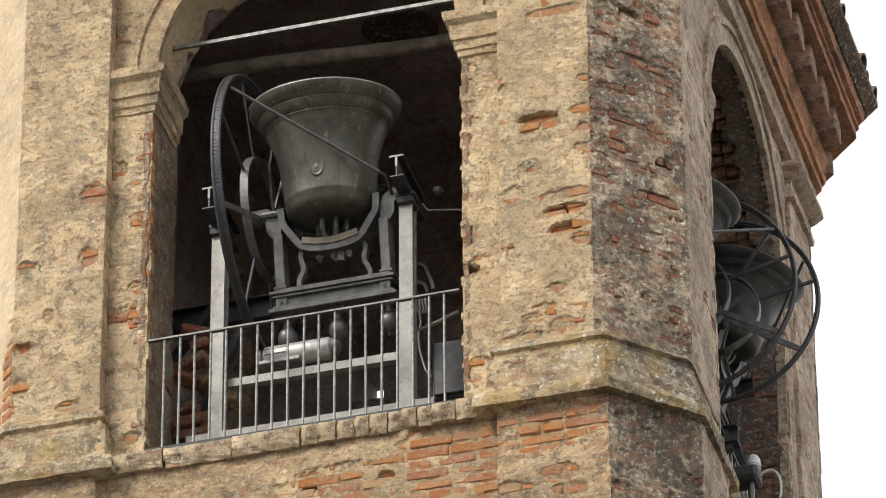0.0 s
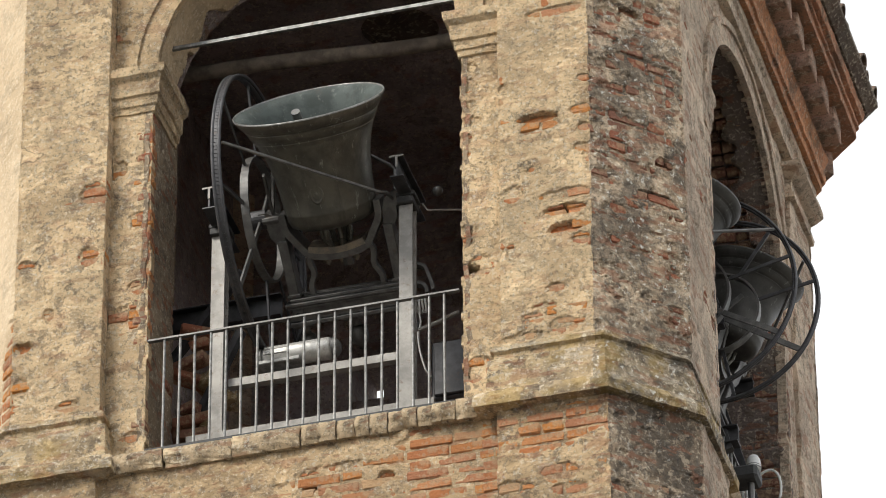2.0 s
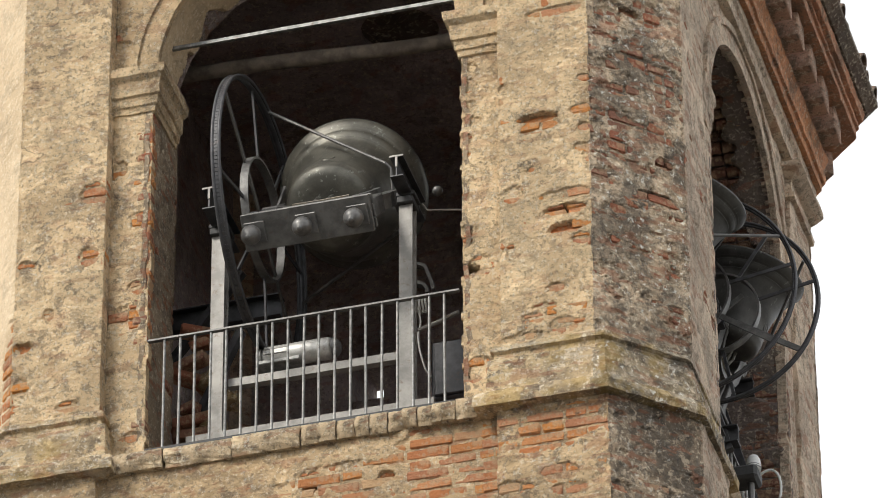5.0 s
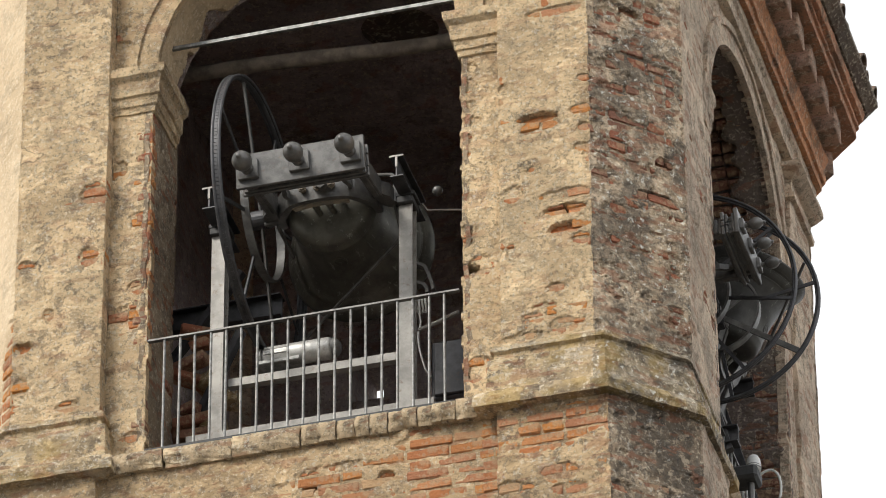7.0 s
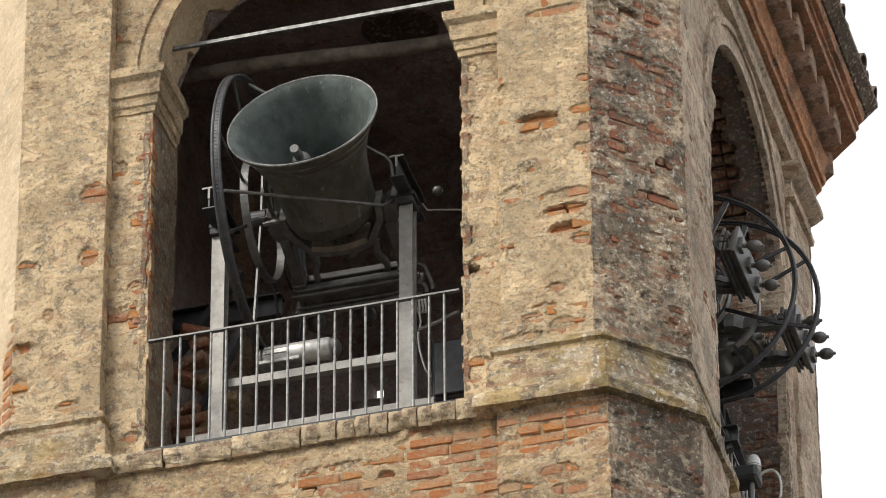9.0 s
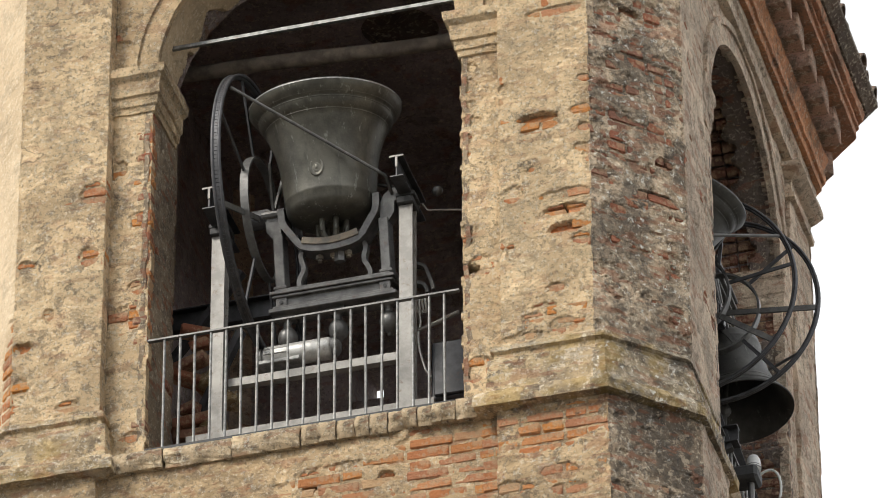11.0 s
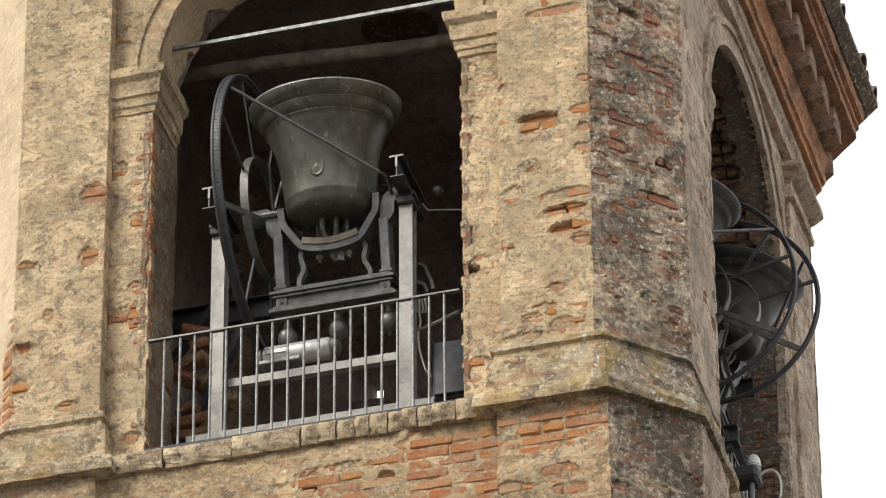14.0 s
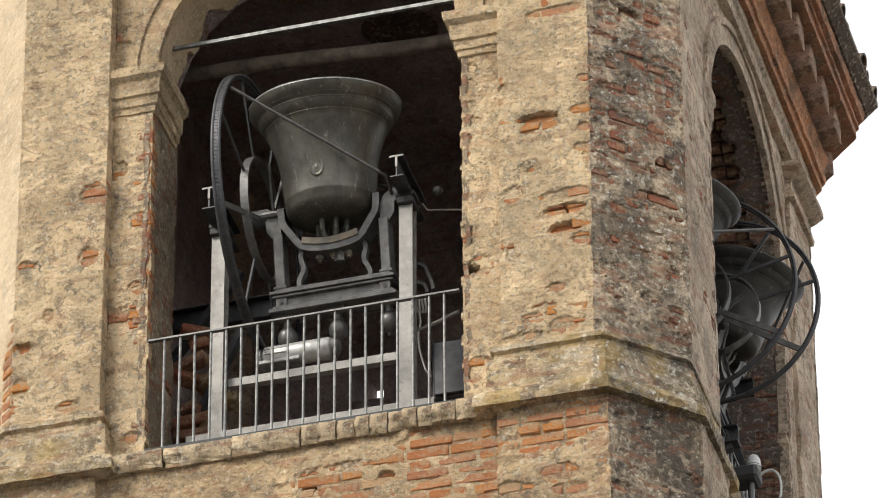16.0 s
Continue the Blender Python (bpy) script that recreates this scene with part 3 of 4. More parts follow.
bare_l = lambda u, v: 9 * (u - (CUT - 0.03) + 0.05 * fbm(v * 2.5, 3.3, 1.0) + 0.3 * max(0, 22.75 - v) * (1 + fbm(u * 8, v * 5, 2))) - (0 if v < 22.75 or 24.75 < v < 25.05 else 1.2)
part("plaster", sheet(flat(CH_L, 0), -CUT, CUT, 21.9, 25.95, 0.02, always, bare_l, never, 0.006, 0.05, 51), "plaster_fresh", wall_cut_left)
lay_bricks(CH_L, 0, -CUT, CUT, 21.9, 25.9, bare_l, never, always, "brick", wall_cut_left, rnd)
part("plaster", sheet(flat(CH_L, LOW), -CUT - 0.414 * LOW, CUT + 0.414 * LOW, FOOT + 0.6, 21.5, 0.03, always, never, never, 0.006, 0.05, 53), "plaster_fresh", wall_cut_left)
# far corner wall seen in profile
part("plaster", sheet(flat(CH_F, 0.01), -CUT, CUT, FOOT + 0.6, 25.95, 0.04, always, never, never, 0.006, 0.05, 57), "plaster_side", wall_back)

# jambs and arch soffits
# the side arch's jambs and soffit have their shade painted in
for side, ob, m, br in ((FRONT, wall_front, "plaster_jamb", "brick_dull"), (RIGHT, wall_right, "plaster_shaded", "brick_shaded")):
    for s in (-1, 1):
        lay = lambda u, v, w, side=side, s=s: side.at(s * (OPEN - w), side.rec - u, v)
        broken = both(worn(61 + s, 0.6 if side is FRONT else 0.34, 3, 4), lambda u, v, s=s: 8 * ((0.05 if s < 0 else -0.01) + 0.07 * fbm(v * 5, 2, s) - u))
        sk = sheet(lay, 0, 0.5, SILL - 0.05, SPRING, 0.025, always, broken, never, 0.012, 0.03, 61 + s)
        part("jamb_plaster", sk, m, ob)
        jamb = Side(0, 0)
        jamb.n, jamb.u = side.u * (-s), side.n * s
        jamb.o = Vector(side.at(s * OPEN, side.rec, 0))
        near = (lambda u, v, s=s, f=broken: f(-u * s, v))
        a, b = (-0.5, 0) if s > 0 else (0, 0.5)
        if side is FRONT and s > 0:
            continue
        lay_bricks(jamb, 0.004, a, b, SILL - 0.05, SPRING, near, never, always, br, ob, rnd, 220)
    ar = lambda u, v, w, side=side: side.at(-(OPEN - w) * math.cos(v), side.rec - u, SPRING - side.drop + (OPEN - w) * math.sin(v))
    part("soffit", sheet(ar, 0, 0.5, 0, math.pi, 0.014, lambda u, v, side=side: u < (0.40 if side is FRONT else 0.2) + 0.12 * fbm(v * 5, 1, 2), never, never, 0.008, 0.04, 71), "plaster_fresh" if side is FRONT else "plaster_shaded", ob)
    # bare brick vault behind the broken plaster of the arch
    # these vault bricks carry the arch's shade in their colour
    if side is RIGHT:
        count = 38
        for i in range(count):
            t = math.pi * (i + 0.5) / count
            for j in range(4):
                ob_b = new("brick", brick_data("brick_shaded", True, rnd.randrange(4)))
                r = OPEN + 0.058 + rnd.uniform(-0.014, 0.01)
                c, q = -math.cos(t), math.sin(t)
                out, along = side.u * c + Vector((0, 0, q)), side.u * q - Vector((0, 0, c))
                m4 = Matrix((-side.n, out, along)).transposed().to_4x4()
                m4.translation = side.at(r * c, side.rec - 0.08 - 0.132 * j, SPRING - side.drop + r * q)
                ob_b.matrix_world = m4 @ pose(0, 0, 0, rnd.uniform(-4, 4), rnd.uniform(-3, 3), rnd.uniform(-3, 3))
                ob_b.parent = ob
    # archivolt
    for r0, r1, w0, w1 in ((OPEN - 0.026, OPEN + 0.105, side.rec - 0.03, side.rec + 0.012), (OPEN + 0.105, OPEN + 0.155, side.rec - 0.03, side.rec + 0.028)):
        bm = bmesh.new()
        n = 40
        rows = []
        for i in range(n + 1):
            t = math.pi * i / n
            rows.append([bm.verts.new(side.at(-r * math.cos(t), w + 0.004 * noise.noise((t * 9, r * 5, w)), SPRING - side.drop + r * math.sin(t))) for r, w in ((r0, w0), (r0, w1), (r1, w1), (r1, w0))])
        for p, q in zip(rows, rows[1:]):
            for k in range(3):
                bm.faces.new((p[k], p[k + 1], q[k + 1], q[k]))
        part("archivolt", bm, "plaster" if side is FRONT else "plaster_side", ob)

# imposts under the arches, returned into the openings
IMPOST = [(-0.03, 24.18), (0.012, 24.19), (0.018, 24.225), (0.03, 24.235), (0.035, 24.29), (0.05, 24.30), (0.055, 24.40), (0.085, 24.43), (0.09, 24.49), (-0.03, 24.515)]
for side, ob, m in ((FRONT, wall_front, "plaster"), (RIGHT, wall_right, "plaster_side")):
    for s in (-1, 1):
        p = [plan(side, s * STRIP, side.rec), plan(side, s * OPEN, side.rec), plan(side, s * OPEN, side.rec - 0.42)]
        part("impost", sweep(p, IMPOST if side is FRONT else [(o * 0.45, z) for o, z in IMPOST], 1 if s < 0 else -1, 0.03, 0.006, s), m, ob)

# base mouldings round the corner pilasters
BASE = [(-0.06, 21.985), (0.012, 21.965), (0.045, 21.935), (0.05, 21.90), (0.028, 21.885), (0.03, 21.855), (0.06, 21.83), (0.065, 21.79), (0.075, 21.62), (0.085, 21.60), (0.125, 21.575), (0.138, 21.535), (0.134, 21.475), (0.02, 21.465)]
corner_fr, corner_cr = plan(FRONT, FACE, 0), plan(RIGHT, -FACE, 0)
base_cornice = thing("base_cornice", "weathered stone moulding with yellow lichen round the pilaster feet", "cornice", kind="structure")
ROUND_FOOT = [plan(FRONT, STRIP, -0.12), plan(FRONT, STRIP, 0), (corner_fr[0] + 0.051, corner_fr[1]), (corner_cr[0] - 0.038, corner_cr[1] - 0.089), plan(RIGHT, -STRIP, -0.038), plan(RIGHT, -STRIP, -0.12)]
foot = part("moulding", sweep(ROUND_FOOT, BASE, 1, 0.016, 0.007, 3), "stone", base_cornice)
# faces past the front corner take a darker stone with more lichen
foot.data.materials.append(M["stone_dark"])
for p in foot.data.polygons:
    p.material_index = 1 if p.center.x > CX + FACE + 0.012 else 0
part("moulding", sweep([plan(RIGHT, STRIP, -0.12), plan(RIGHT, STRIP, 0), plan(RIGHT, FACE, 0)], BASE, 1, 0.03, 0.01, 5), "stone", base_cornice)
part("moulding", sweep([plan(CH_L, -CUT, 0), plan(FRONT, -FACE, 0), plan(FRONT, -STRIP, 0), plan(FRONT, -STRIP, -0.12)], BASE, 1, 0.018, 0.008, 6), "stone", base_cornice)

# sill of stone blocks between the pilasters
for side, ob in ((FRONT, wall_front), (RIGHT, wall_right)):
    u = -STRIP
    r2 = random.Random(8)
    while u < STRIP - 0.02:
        ln = min(r2.choice((0.42, 0.55) if u < -0.2 else (0.09, 0.11, 0.14)), STRIP - u)
        bm = bmesh.new()
        box(bm, (0, 0, 0), (ln - 0.006, 0.3, 0.135 + r2.uniform(-0.012, 0.012)))
        bmesh.ops.subdivide_edges(bm, edges=bm.edges, cuts=6, use_grid_fill=True)
        for v in bm.verts:
            e = fbm(v.co.x * 12 + u * 9, v.co.y * 12, v.co.z * 12)
            v.co *= 1 - 0.02 * abs(e)
            v.co.y += max(0, -v.co.y - 0.09) * (abs(v.co.z) / 0.07) ** 2 * 0.35
            v.co += Vector((0.004, 0.018, 0.012)) * e
        st = part("sill_stone", bm, "sill", ob)
        outer = abs(u + ln / 2) > OPEN - 0.05
        st.matrix_world = side.matrix(u + ln / 2, -0.098 + (0.01 if outer else 0) + r2.uniform(-0.012, 0.012), 21.545)
        u += ln

# shaft of the tower down to the ground
shaft = bmesh.new()
low_ring, high_ring = [], []
for s in (FRONT, CH_R, RIGHT, CH_F, BACK, CH_B, LEFT, CH_L):
    half = (FACE if s in (FRONT, RIGHT, BACK, LEFT) else CUT) + 0.414 * 0.06
    low_ring.append(shaft.verts.new(s.at(-half, 0.06, 0.0)))
    high_ring.append(shaft.verts.new(s.at(-half, 0.06, 20.05)))
for i in range(8):
    shaft.faces.new((low_ring[i], low_ring[(i + 1) % 8], high_ring[(i + 1) % 8], high_ring[i]))
shaft.faces.new(high_ring)
tagged(part("tower_shaft", shaft, "plaster_low", None), "plastered brick shaft of the bell tower", "tower", kind="structure")

# ---- eaves: frieze, brick bands, brackets, tiles ----
eaves = thing("eaves", "brick eaves cornice with brackets and clay tiles", "eaves", kind="structure")
ROUND = [plan(FRONT, -FACE, 0), plan(FRONT, FACE, 0), plan(RIGHT, -FACE, 0), plan(RIGHT, FACE, 0), plan(CH_F, CUT, 0)]
CAPITAL = [(-0.05, 25.2), (0.03, 25.215), (0.034, 25.25), (0.012, 25.26), (0.012, 25.37), (0.05, 25.385), (0.1, 25.42), (0.1, 25.455), (-0.05, 25.47)]
for p in ([(-FACE, 0), (-STRIP, 0), (-STRIP, -0.12)], [(STRIP, -0.12), (STRIP, 0), (FACE, 0)]):
    part("capital", sweep([plan(RIGHT, *q) for q in p], CAPITAL, 1, 0.04, 0.006), "plaster_side", wall_right)
part("capital", sweep([plan(CH_R, -CUT, 0), plan(CH_R, CUT, 0)], CAPITAL, 1, 0.04, 0.006), "plaster_old", wall_cut_right)
part("frieze", sweep(ROUND, [(-0.12, 25.5), (0.025, 25.52), (0.03, 25.6), (0.05, 25.62), (0.055, 25.67), (-0.1, 25.68)], 1, 0.05, 0.005), "plaster_side", eaves)
part("brick_band", sweep(ROUND, [(-0.1, 25.67), (0.09, 25.675), (0.095, 25.73), (0.115, 25.735), (0.12, 25.80), (0.10, 25.81), (0.12, 25.87), (0.14, 25.93), (0.0, 25.94)], 1, 0.03, 0.006, 5), "band_brick", eaves)
part("soffit", sweep(ROUND, [(-0.1, 25.93), (0.10, 25.935), (0.10, 26.125), (0.325, 26.13), (0.325, 26.2), (0.345, 26.205), (0.335, 26.27), (0.37, 26.275), (0.385, 26.33), (0.0, 26.34)], 1, 0.03, 0.006, 9), "cornice_brick", eaves)
br = brick_mesh("bracket", (0.2, 0.17, 0.185), 77)
br.materials.append(M["bracket"])
for side, half in ((RIGHT, FACE), (CH_R, CUT), (CH_F, CUT), (FRONT, FACE)):
    k = max(2, round(2 * half / 0.345))
    for i in range(k):
        ob = new("bracket", br)
        ob.parent = eaves
        ob.matrix_world = side.matrix(-half + 2 * half * (i + 0.5) / k, 0.182, 26.03)
roof = thing("roof", "low hipped roof of dark weathered clay tiles", "roof", kind="structure")
bm = bmesh.new()
ringv = []
for d, z in ((0.40, 26.34), (0.47, 26.40), (0.47, 26.44), (-1.9, 27.1)):
    row = []
    for s in (FRONT, CH_R, RIGHT, CH_F, BACK, CH_B, LEFT, CH_L):
        half = FACE if s in (FRONT, RIGHT, BACK, LEFT) else CUT
        half = max(0.05, half + 0.414 * d)
        row.append(bm.verts.new(s.at(-half, d, z)))
    ringv.append(row)
for p, q in zip(ringv, ringv[1:]):
    for i in range(8):
        bm.faces.new((p[i], p[(i + 1) % 8], q[(i + 1) % 8], q[i]))
bm.faces.new(ringv[-1])
bm.faces.new(ringv[0][::-1])
part("roof_deck", bm, "tile", roof)
bm = bmesh.new()
for k in range(2):
    rows = []
    for y, r in ((0.0, 0.075), (0.42, 0.062)):
        rows.append([bm.verts.new(((r - 0.015 * k) * math.cos(math.pi * i / 8), y, (r - 0.015 * k) * math.sin(math.pi * i / 8))) for i in range(9)])
    for i in range(8):
        bm.faces.new((rows[0][i], rows[0][i + 1], rows[1][i + 1], rows[1][i]))
bmesh.ops.bridge_loops(bm, edges=[e for e in bm.edges if e.is_boundary and all(abs(v.co.y) < 0.01 for v in e.verts)])
tile_me = bpy.data.meshes.new("roof_tile")
bm.to_mesh(tile_me)
bm.free()
tile_me.materials.append(M["tile"])
r3 = random.Random(5)
for side, half in ((RIGHT, FACE + 0.2), (CH_R, CUT + 0.2), (CH_F, CUT + 0.2)):
    k = round(2 * half / 0.19)
    for i in range(k):
        ob = new("roof_tile", tile_me)
        ob.parent = roof
        ob.matrix_world = side.matrix(-half + 2 * half * (i + 0.5) / k, 0.45 + r3.uniform(-0.03, 0.03), 26.415 + r3.uniform(-0.012, 0.012)) @ pose(0, 0, 0, 16, r3.uniform(-4, 4), r3.uniform(-6, 6))

# ---- fixed iron in the openings ----
tie = thing("tie_rod", "flat grey iron tie bar across the arch", "tie rod")
part("tie_bar", bar(bmesh.new(), (-1.90, 0.3, 24.80), (0.10, 0.3, 24.80), 0.022, 0.024), "galvanised", tie)
log = thing("wooden_beam", "old rough round timber beam across the dark belfry", "beam")
bm = bmesh.new()
rows = []
for i in range(41):
    x = -2.6 + 3.4 * i / 40
    rows.append([bm.verts.new((x, 1.0 + (0.05 + 0.009 * fbm(x * 3, k, 1)) * math.cos(k * 0.6283), 25.035 - 0.045 * x + (0.05 + 0.012 * fbm(x * 4, k * 0.8, 5)) * math.sin(k * 0.6283) + 0.012 * math.sin(x * 3))) for k in range(10)])
for p, q in zip(rows, rows[1:]):
    for k in range(10):
        bm.faces.new((p[k], p[(k + 1) % 10], q[(k + 1) % 10], q[k]))
part("timber", bm, "wood", log, smooth=True)

railing = thing("railing", "grey galvanised steel railing across the belfry opening", "railing")
bm = bar(bmesh.new(), (-1.875, 0.12, 22.495), (0.065, 0.12, 22.495), 0.028, 0.012)
part("top_rail", bm, "iron", railing)
part("bottom_rail", bar(bmesh.new(), (-1.875, 0.12, 21.705), (0.03, 0.12, 21.705), 0.04, 0.022), "black", railing)
bal = rod(bmesh.new(), (0, 0, 0), (0, 0, 0.785), 0.0082, 10)
me = bpy.data.meshes.new("baluster")
bal.to_mesh(me)
me.materials.append(M["galvanised"])
for i in range(19):
    ob = new("baluster", me)
    ob.parent = railing
    ob.location = (-1.759 + 1.732 * i / 18, 0.12, 21.708)
    ob.rotation_euler = (0, radians(0.25 * math.sin(i * 2.3)), 0)


side_railing = thing("railing", "grey steel railing inside the side arch", "railing")
rail_x = CX + HALF - 0.19
part("top_rail", bar(bmesh.new(), (rail_x, CY - 0.97, 22.495), (rail_x, CY + 0.97, 22.495), 0.028, 0.012), "iron", side_railing)
part("bottom_rail", bar(bmesh.new(), (rail_x, CY - 0.97, 21.705), (rail_x, CY + 0.97, 21.705), 0.04, 0.022), "black", side_railing)
for i in range(19):
    ob = new("baluster", me)
    ob.parent = side_railing
    ob.location = (rail_x, CY - 0.9 + 1.8 * i / 18, 21.708)


def i_beam(bm, a, b, w, h, t=0.008, up=(0, 0, 1)):
    """A rolled beam of I section from a to b, its web along up."""
    a, b = Vector(a), Vector(b)
    z = (b - a).normalized()
    y = Vector(up).normalized()
    x = y.cross(z)
    p, q = w / 2, h / 2
    sec = [(-p, -q), (p, -q), (p, -q + t), (t / 2, -q + t), (t / 2, q - t), (p, q - t), (p, q), (-p, q), (-p, q - t), (-t / 2, q - t), (-t / 2, -q + t), (-p, -q + t)]
    e = [[bm.verts.new(o + x * u + y * v) for u, v in sec] for o in (a, b)]
    bm.faces.new(e[0][::-1])
    bm.faces.new(e[1])
    for i in range(12):
        j = (i + 1) % 12
        bm.faces.new((e[0][i], e[0][j], e[1][j], e[1][i]))
    return bm


def post_stand(x0, x1, y, z0, z1, label):
    st = thing("bell_stand", label, "bell stand")
    for x in (x0, x1):
        part("post", i_beam(bmesh.new(), (x, y + 0.045, z0), (x, y + 0.045, z1), 0.084, 0.09, 0.008, (0, 1, 0)), "steel", st)
        part("head_beam", i_beam(bmesh.new(), (x, y - 0.2, z1 + 0.075), (x, y + 0.3, z1 + 0.075), 0.082, 0.15), "dark_iron", st)
        bm = box(bmesh.new(), (x, y - 0.202, z1 + 0.147), (0.086, 0.006, 0.012))
        box(bm, (x, y - 0.202, z1 + 0.105), (0.014, 0.006, 0.074))
        part("head_face", bm, "steel", st, "bright cut end of the beam")
        bm = box(bmesh.new(), (x, y + 0.05, z1 + 0.0), (0.12, 0.13, 0.03), None, 0.004)
        box(bm, (x, y + 0.05, z1 - 0.05), (0.10, 0.16, 0.05), None, 0.006)
        part("bearing", bm, "black", st)
    part("base_beam", bar(bmesh.new(), (x0 - 0.18, y + 0.03, z0 - 0.01), (x1 + 0.17, y + 0.03, z0 - 0.01), 0.07, 0.075), "steel", st)
    bm = bar(bmesh.new(), (x0 + 0.05, y + 0.1, z0 + 0.42), (x1 - 0.05, y + 0.1, z0 + 0.42), 0.05, 0.055)
    part("cross_beam", bm, "steel", st)
    return st


post_stand(-1.526, -0.344, 0.40, 21.935, 23.465, "grey painted steel bell stand resting on the sill")


def drive_motor(m):
    mo = thing("drive_motor", "silver cylindrical electric bell motor with cooling fins", "motor")
    ax = Matrix.Rotation(math.pi / 2, 4, "Y")
    part("motor_body", lathe(bmesh.new(), [(0.0, -0.02), (0.066, -0.02), (0.07, -0.012), (0.07, 0.23), (0.06, 0.245), (0.0, 0.25)], 32, ax), "aluminium", mo, "bare silver motor housing", True)
    bm = lathe(bmesh.new(), [(0.0, -0.2), (0.05, -0.2), (0.058, -0.185), (0.058, -0.02), (0.0, -0.02)], 24, ax)
    part("fin_body", bm, "galvanised", mo)
    for i in range(12):
        a = 2 * math.pi * i / 12
        part("fin", box(bmesh.new(), (-0.1, 0.064 * math.cos(a), 0.064 * math.sin(a)), (0.15, 0.008, 0.028), Matrix.Rotation(a, 4, "X")), "aluminium", mo)
    part("end_cap", lathe(bmesh.new(), [(0.0, -0.235), (0.05, -0.232), (0.064, -0.215), (0.064, -0.195), (0.0, -0.195)], 24, ax), "galvanised", mo)
    part("end_disc", lathe(bmesh.new(), [(0.0, 0.25), (0.062, 0.25), (0.06, 0.275), (0.03, 0.3), (0.0, 0.305)], 28, ax), "iron", mo)
    part("foot", box(bmesh.new(), (-0.08, 0, -0.075), (0.28, 0.15, 0.03), None, 0.005), "galvanised", mo)
    mo.matrix_world = m


drive_motor(pose(-1.087, 0.55, 22.54) @ Matrix.Scale(0.98, 4))


# ---- the bells ----
def bell(name, label, at, turn, R, m, k, yoke_half, wheel_x, wheel_R, skin="bronze"):
    """A bell with yoke and wheel that turns on the local x axis; hanging it points down."""
    b = thing(name, label, "bell", "swinging bells")
    s = R / 0.468
    top = m - 0.76 * s
    zm = -m
    H = 0.76 * s
    outer = [(1.0, 0.0), (1.0, 0.012), (0.965, 0.05), (0.9, 0.1), (0.885, 0.105), (0.875, 0.13), (0.82, 0.19), (0.812, 0.192), (0.77, 0.25), (0.70, 0.36), (0.652, 0.48), (0.628, 0.60), (0.622, 0.615), (0.612, 0.72), (0.600, 0.82), (0.604, 0.832), (0.594, 0.842), (0.585, 0.90), (0.55, 0.945), (0.46, 0.975), (0.3, 0.992), (0.0, 1.0)]
    bell_body = part("bell_body", lathe(bmesh.new(), [(R * r, zm + H * z) for r, z in outer], 72), skin, b, smooth=True)
    inner = [(1.0, 0.0), (0.93, 0.02), (0.86, 0.07), (0.78, 0.17), (0.68, 0.3), (0.6, 0.48), (0.56, 0.7), (0.52, 0.85), (0.35, 0.93), (0.0, 0.945)]
    part("bell_inside", lathe(bmesh.new(), [(R * r, zm + H * z) for r, z in inner], 64), "bronze_inside" if skin == "bronze" else skin, b, "pale verdigris inside of the bell" if skin == "bronze" else "", True)
    lip = lathe(bmesh.new(), [(R * 0.982, zm + 0.006), (R * 0.988, zm - 0.003), (R * 1.002, zm - 0.003), (R * 1.004, zm + 0.007)], 72)
    part("lip", lip, "galvanised" if skin == "bronze" else skin, bell_body, "worn bright edge of the bell mouth" if skin == "bronze" else "", True)
    for z, r in ((0.085, 0.918), (0.118, 0.884), (0.205, 0.806), (0.86, 0.588)):
        bm = lathe(bmesh.new(), [(R * (r - 0.01), zm + H * (z - 0.006)), (R * (r + 0.001), zm + H * (z - 0.002)), (R * (r + 0.001), zm + H * (z + 0.002)), (R * (r - 0.01), zm + H * (z + 0.006))], 72)
        part("moulding", bm, skin, bell_body, smooth=True)
    for sg in (-1, 1):
        bm = lathe(bmesh.new(), [(0.0, 0.012), (0.22, 0.012), (0.3, 0.004), (0.4, 0.011), (0.5, 0.004), (0.74, 0.004), (0.78, 0.011), (0.96, 0.011), (1.02, -0.01)], 24, Matrix.Translation((0, sg * R * 0.612, zm + H * 0.66)) @ Matrix.Rotation(-sg * math.pi / 2, 4, "X") @ Matrix.Diagonal((0.045 * s, 0.062 * s, 0.45, 1)))
        part("medallion", bm, skin, bell_body, "raised oval relief on the bell", True)
    # crown loops
    bt = zm + H
    for a in range(6):
        c, d = math.cos(a * 1.047), math.sin(a * 1.047)
        part("crown_loop", tube(bmesh.new(), [(0.09 * s * c, 0.09 * s * d, bt - 0.03), (0.085 * s * c, 0.085 * s * d, bt + 0.07 * s), (0.06 * s * c, 0.06 * s * d, bt + 0.13 * s)], 0.018 * s), "bronze", b)
    # yoke
    Y = yoke_half
    f = k / 0.843
    z0, z1 = 0.51 * f, 0.668 * f
    YB = Y - 0.05
    dep = 0.185 * s
    fs = 0.84 if s > 0.9 else 0.52
    beam = box(bmesh.new(), (0, 0, z1 - 0.04), (2 * YB - 0.05, dep - 0.05, 0.03), None, 0.006)
    for sg in (-1, 1):
        box(beam, (0, sg * (dep / 2 - 0.04), (z0 + z1) / 2), (2 * YB - 0.05, 0.03, z1 - z0 - 0.02), None, 0.006)
        box(beam, (sg * (YB - 0.04), 0, (z0 + z1) / 2), (0.03, dep - 0.06, z1 - z0 - 0.03), None, 0.006)
    yoke = part("yoke_beam", beam, "iron", b, "grey hollow cast iron yoke beam")
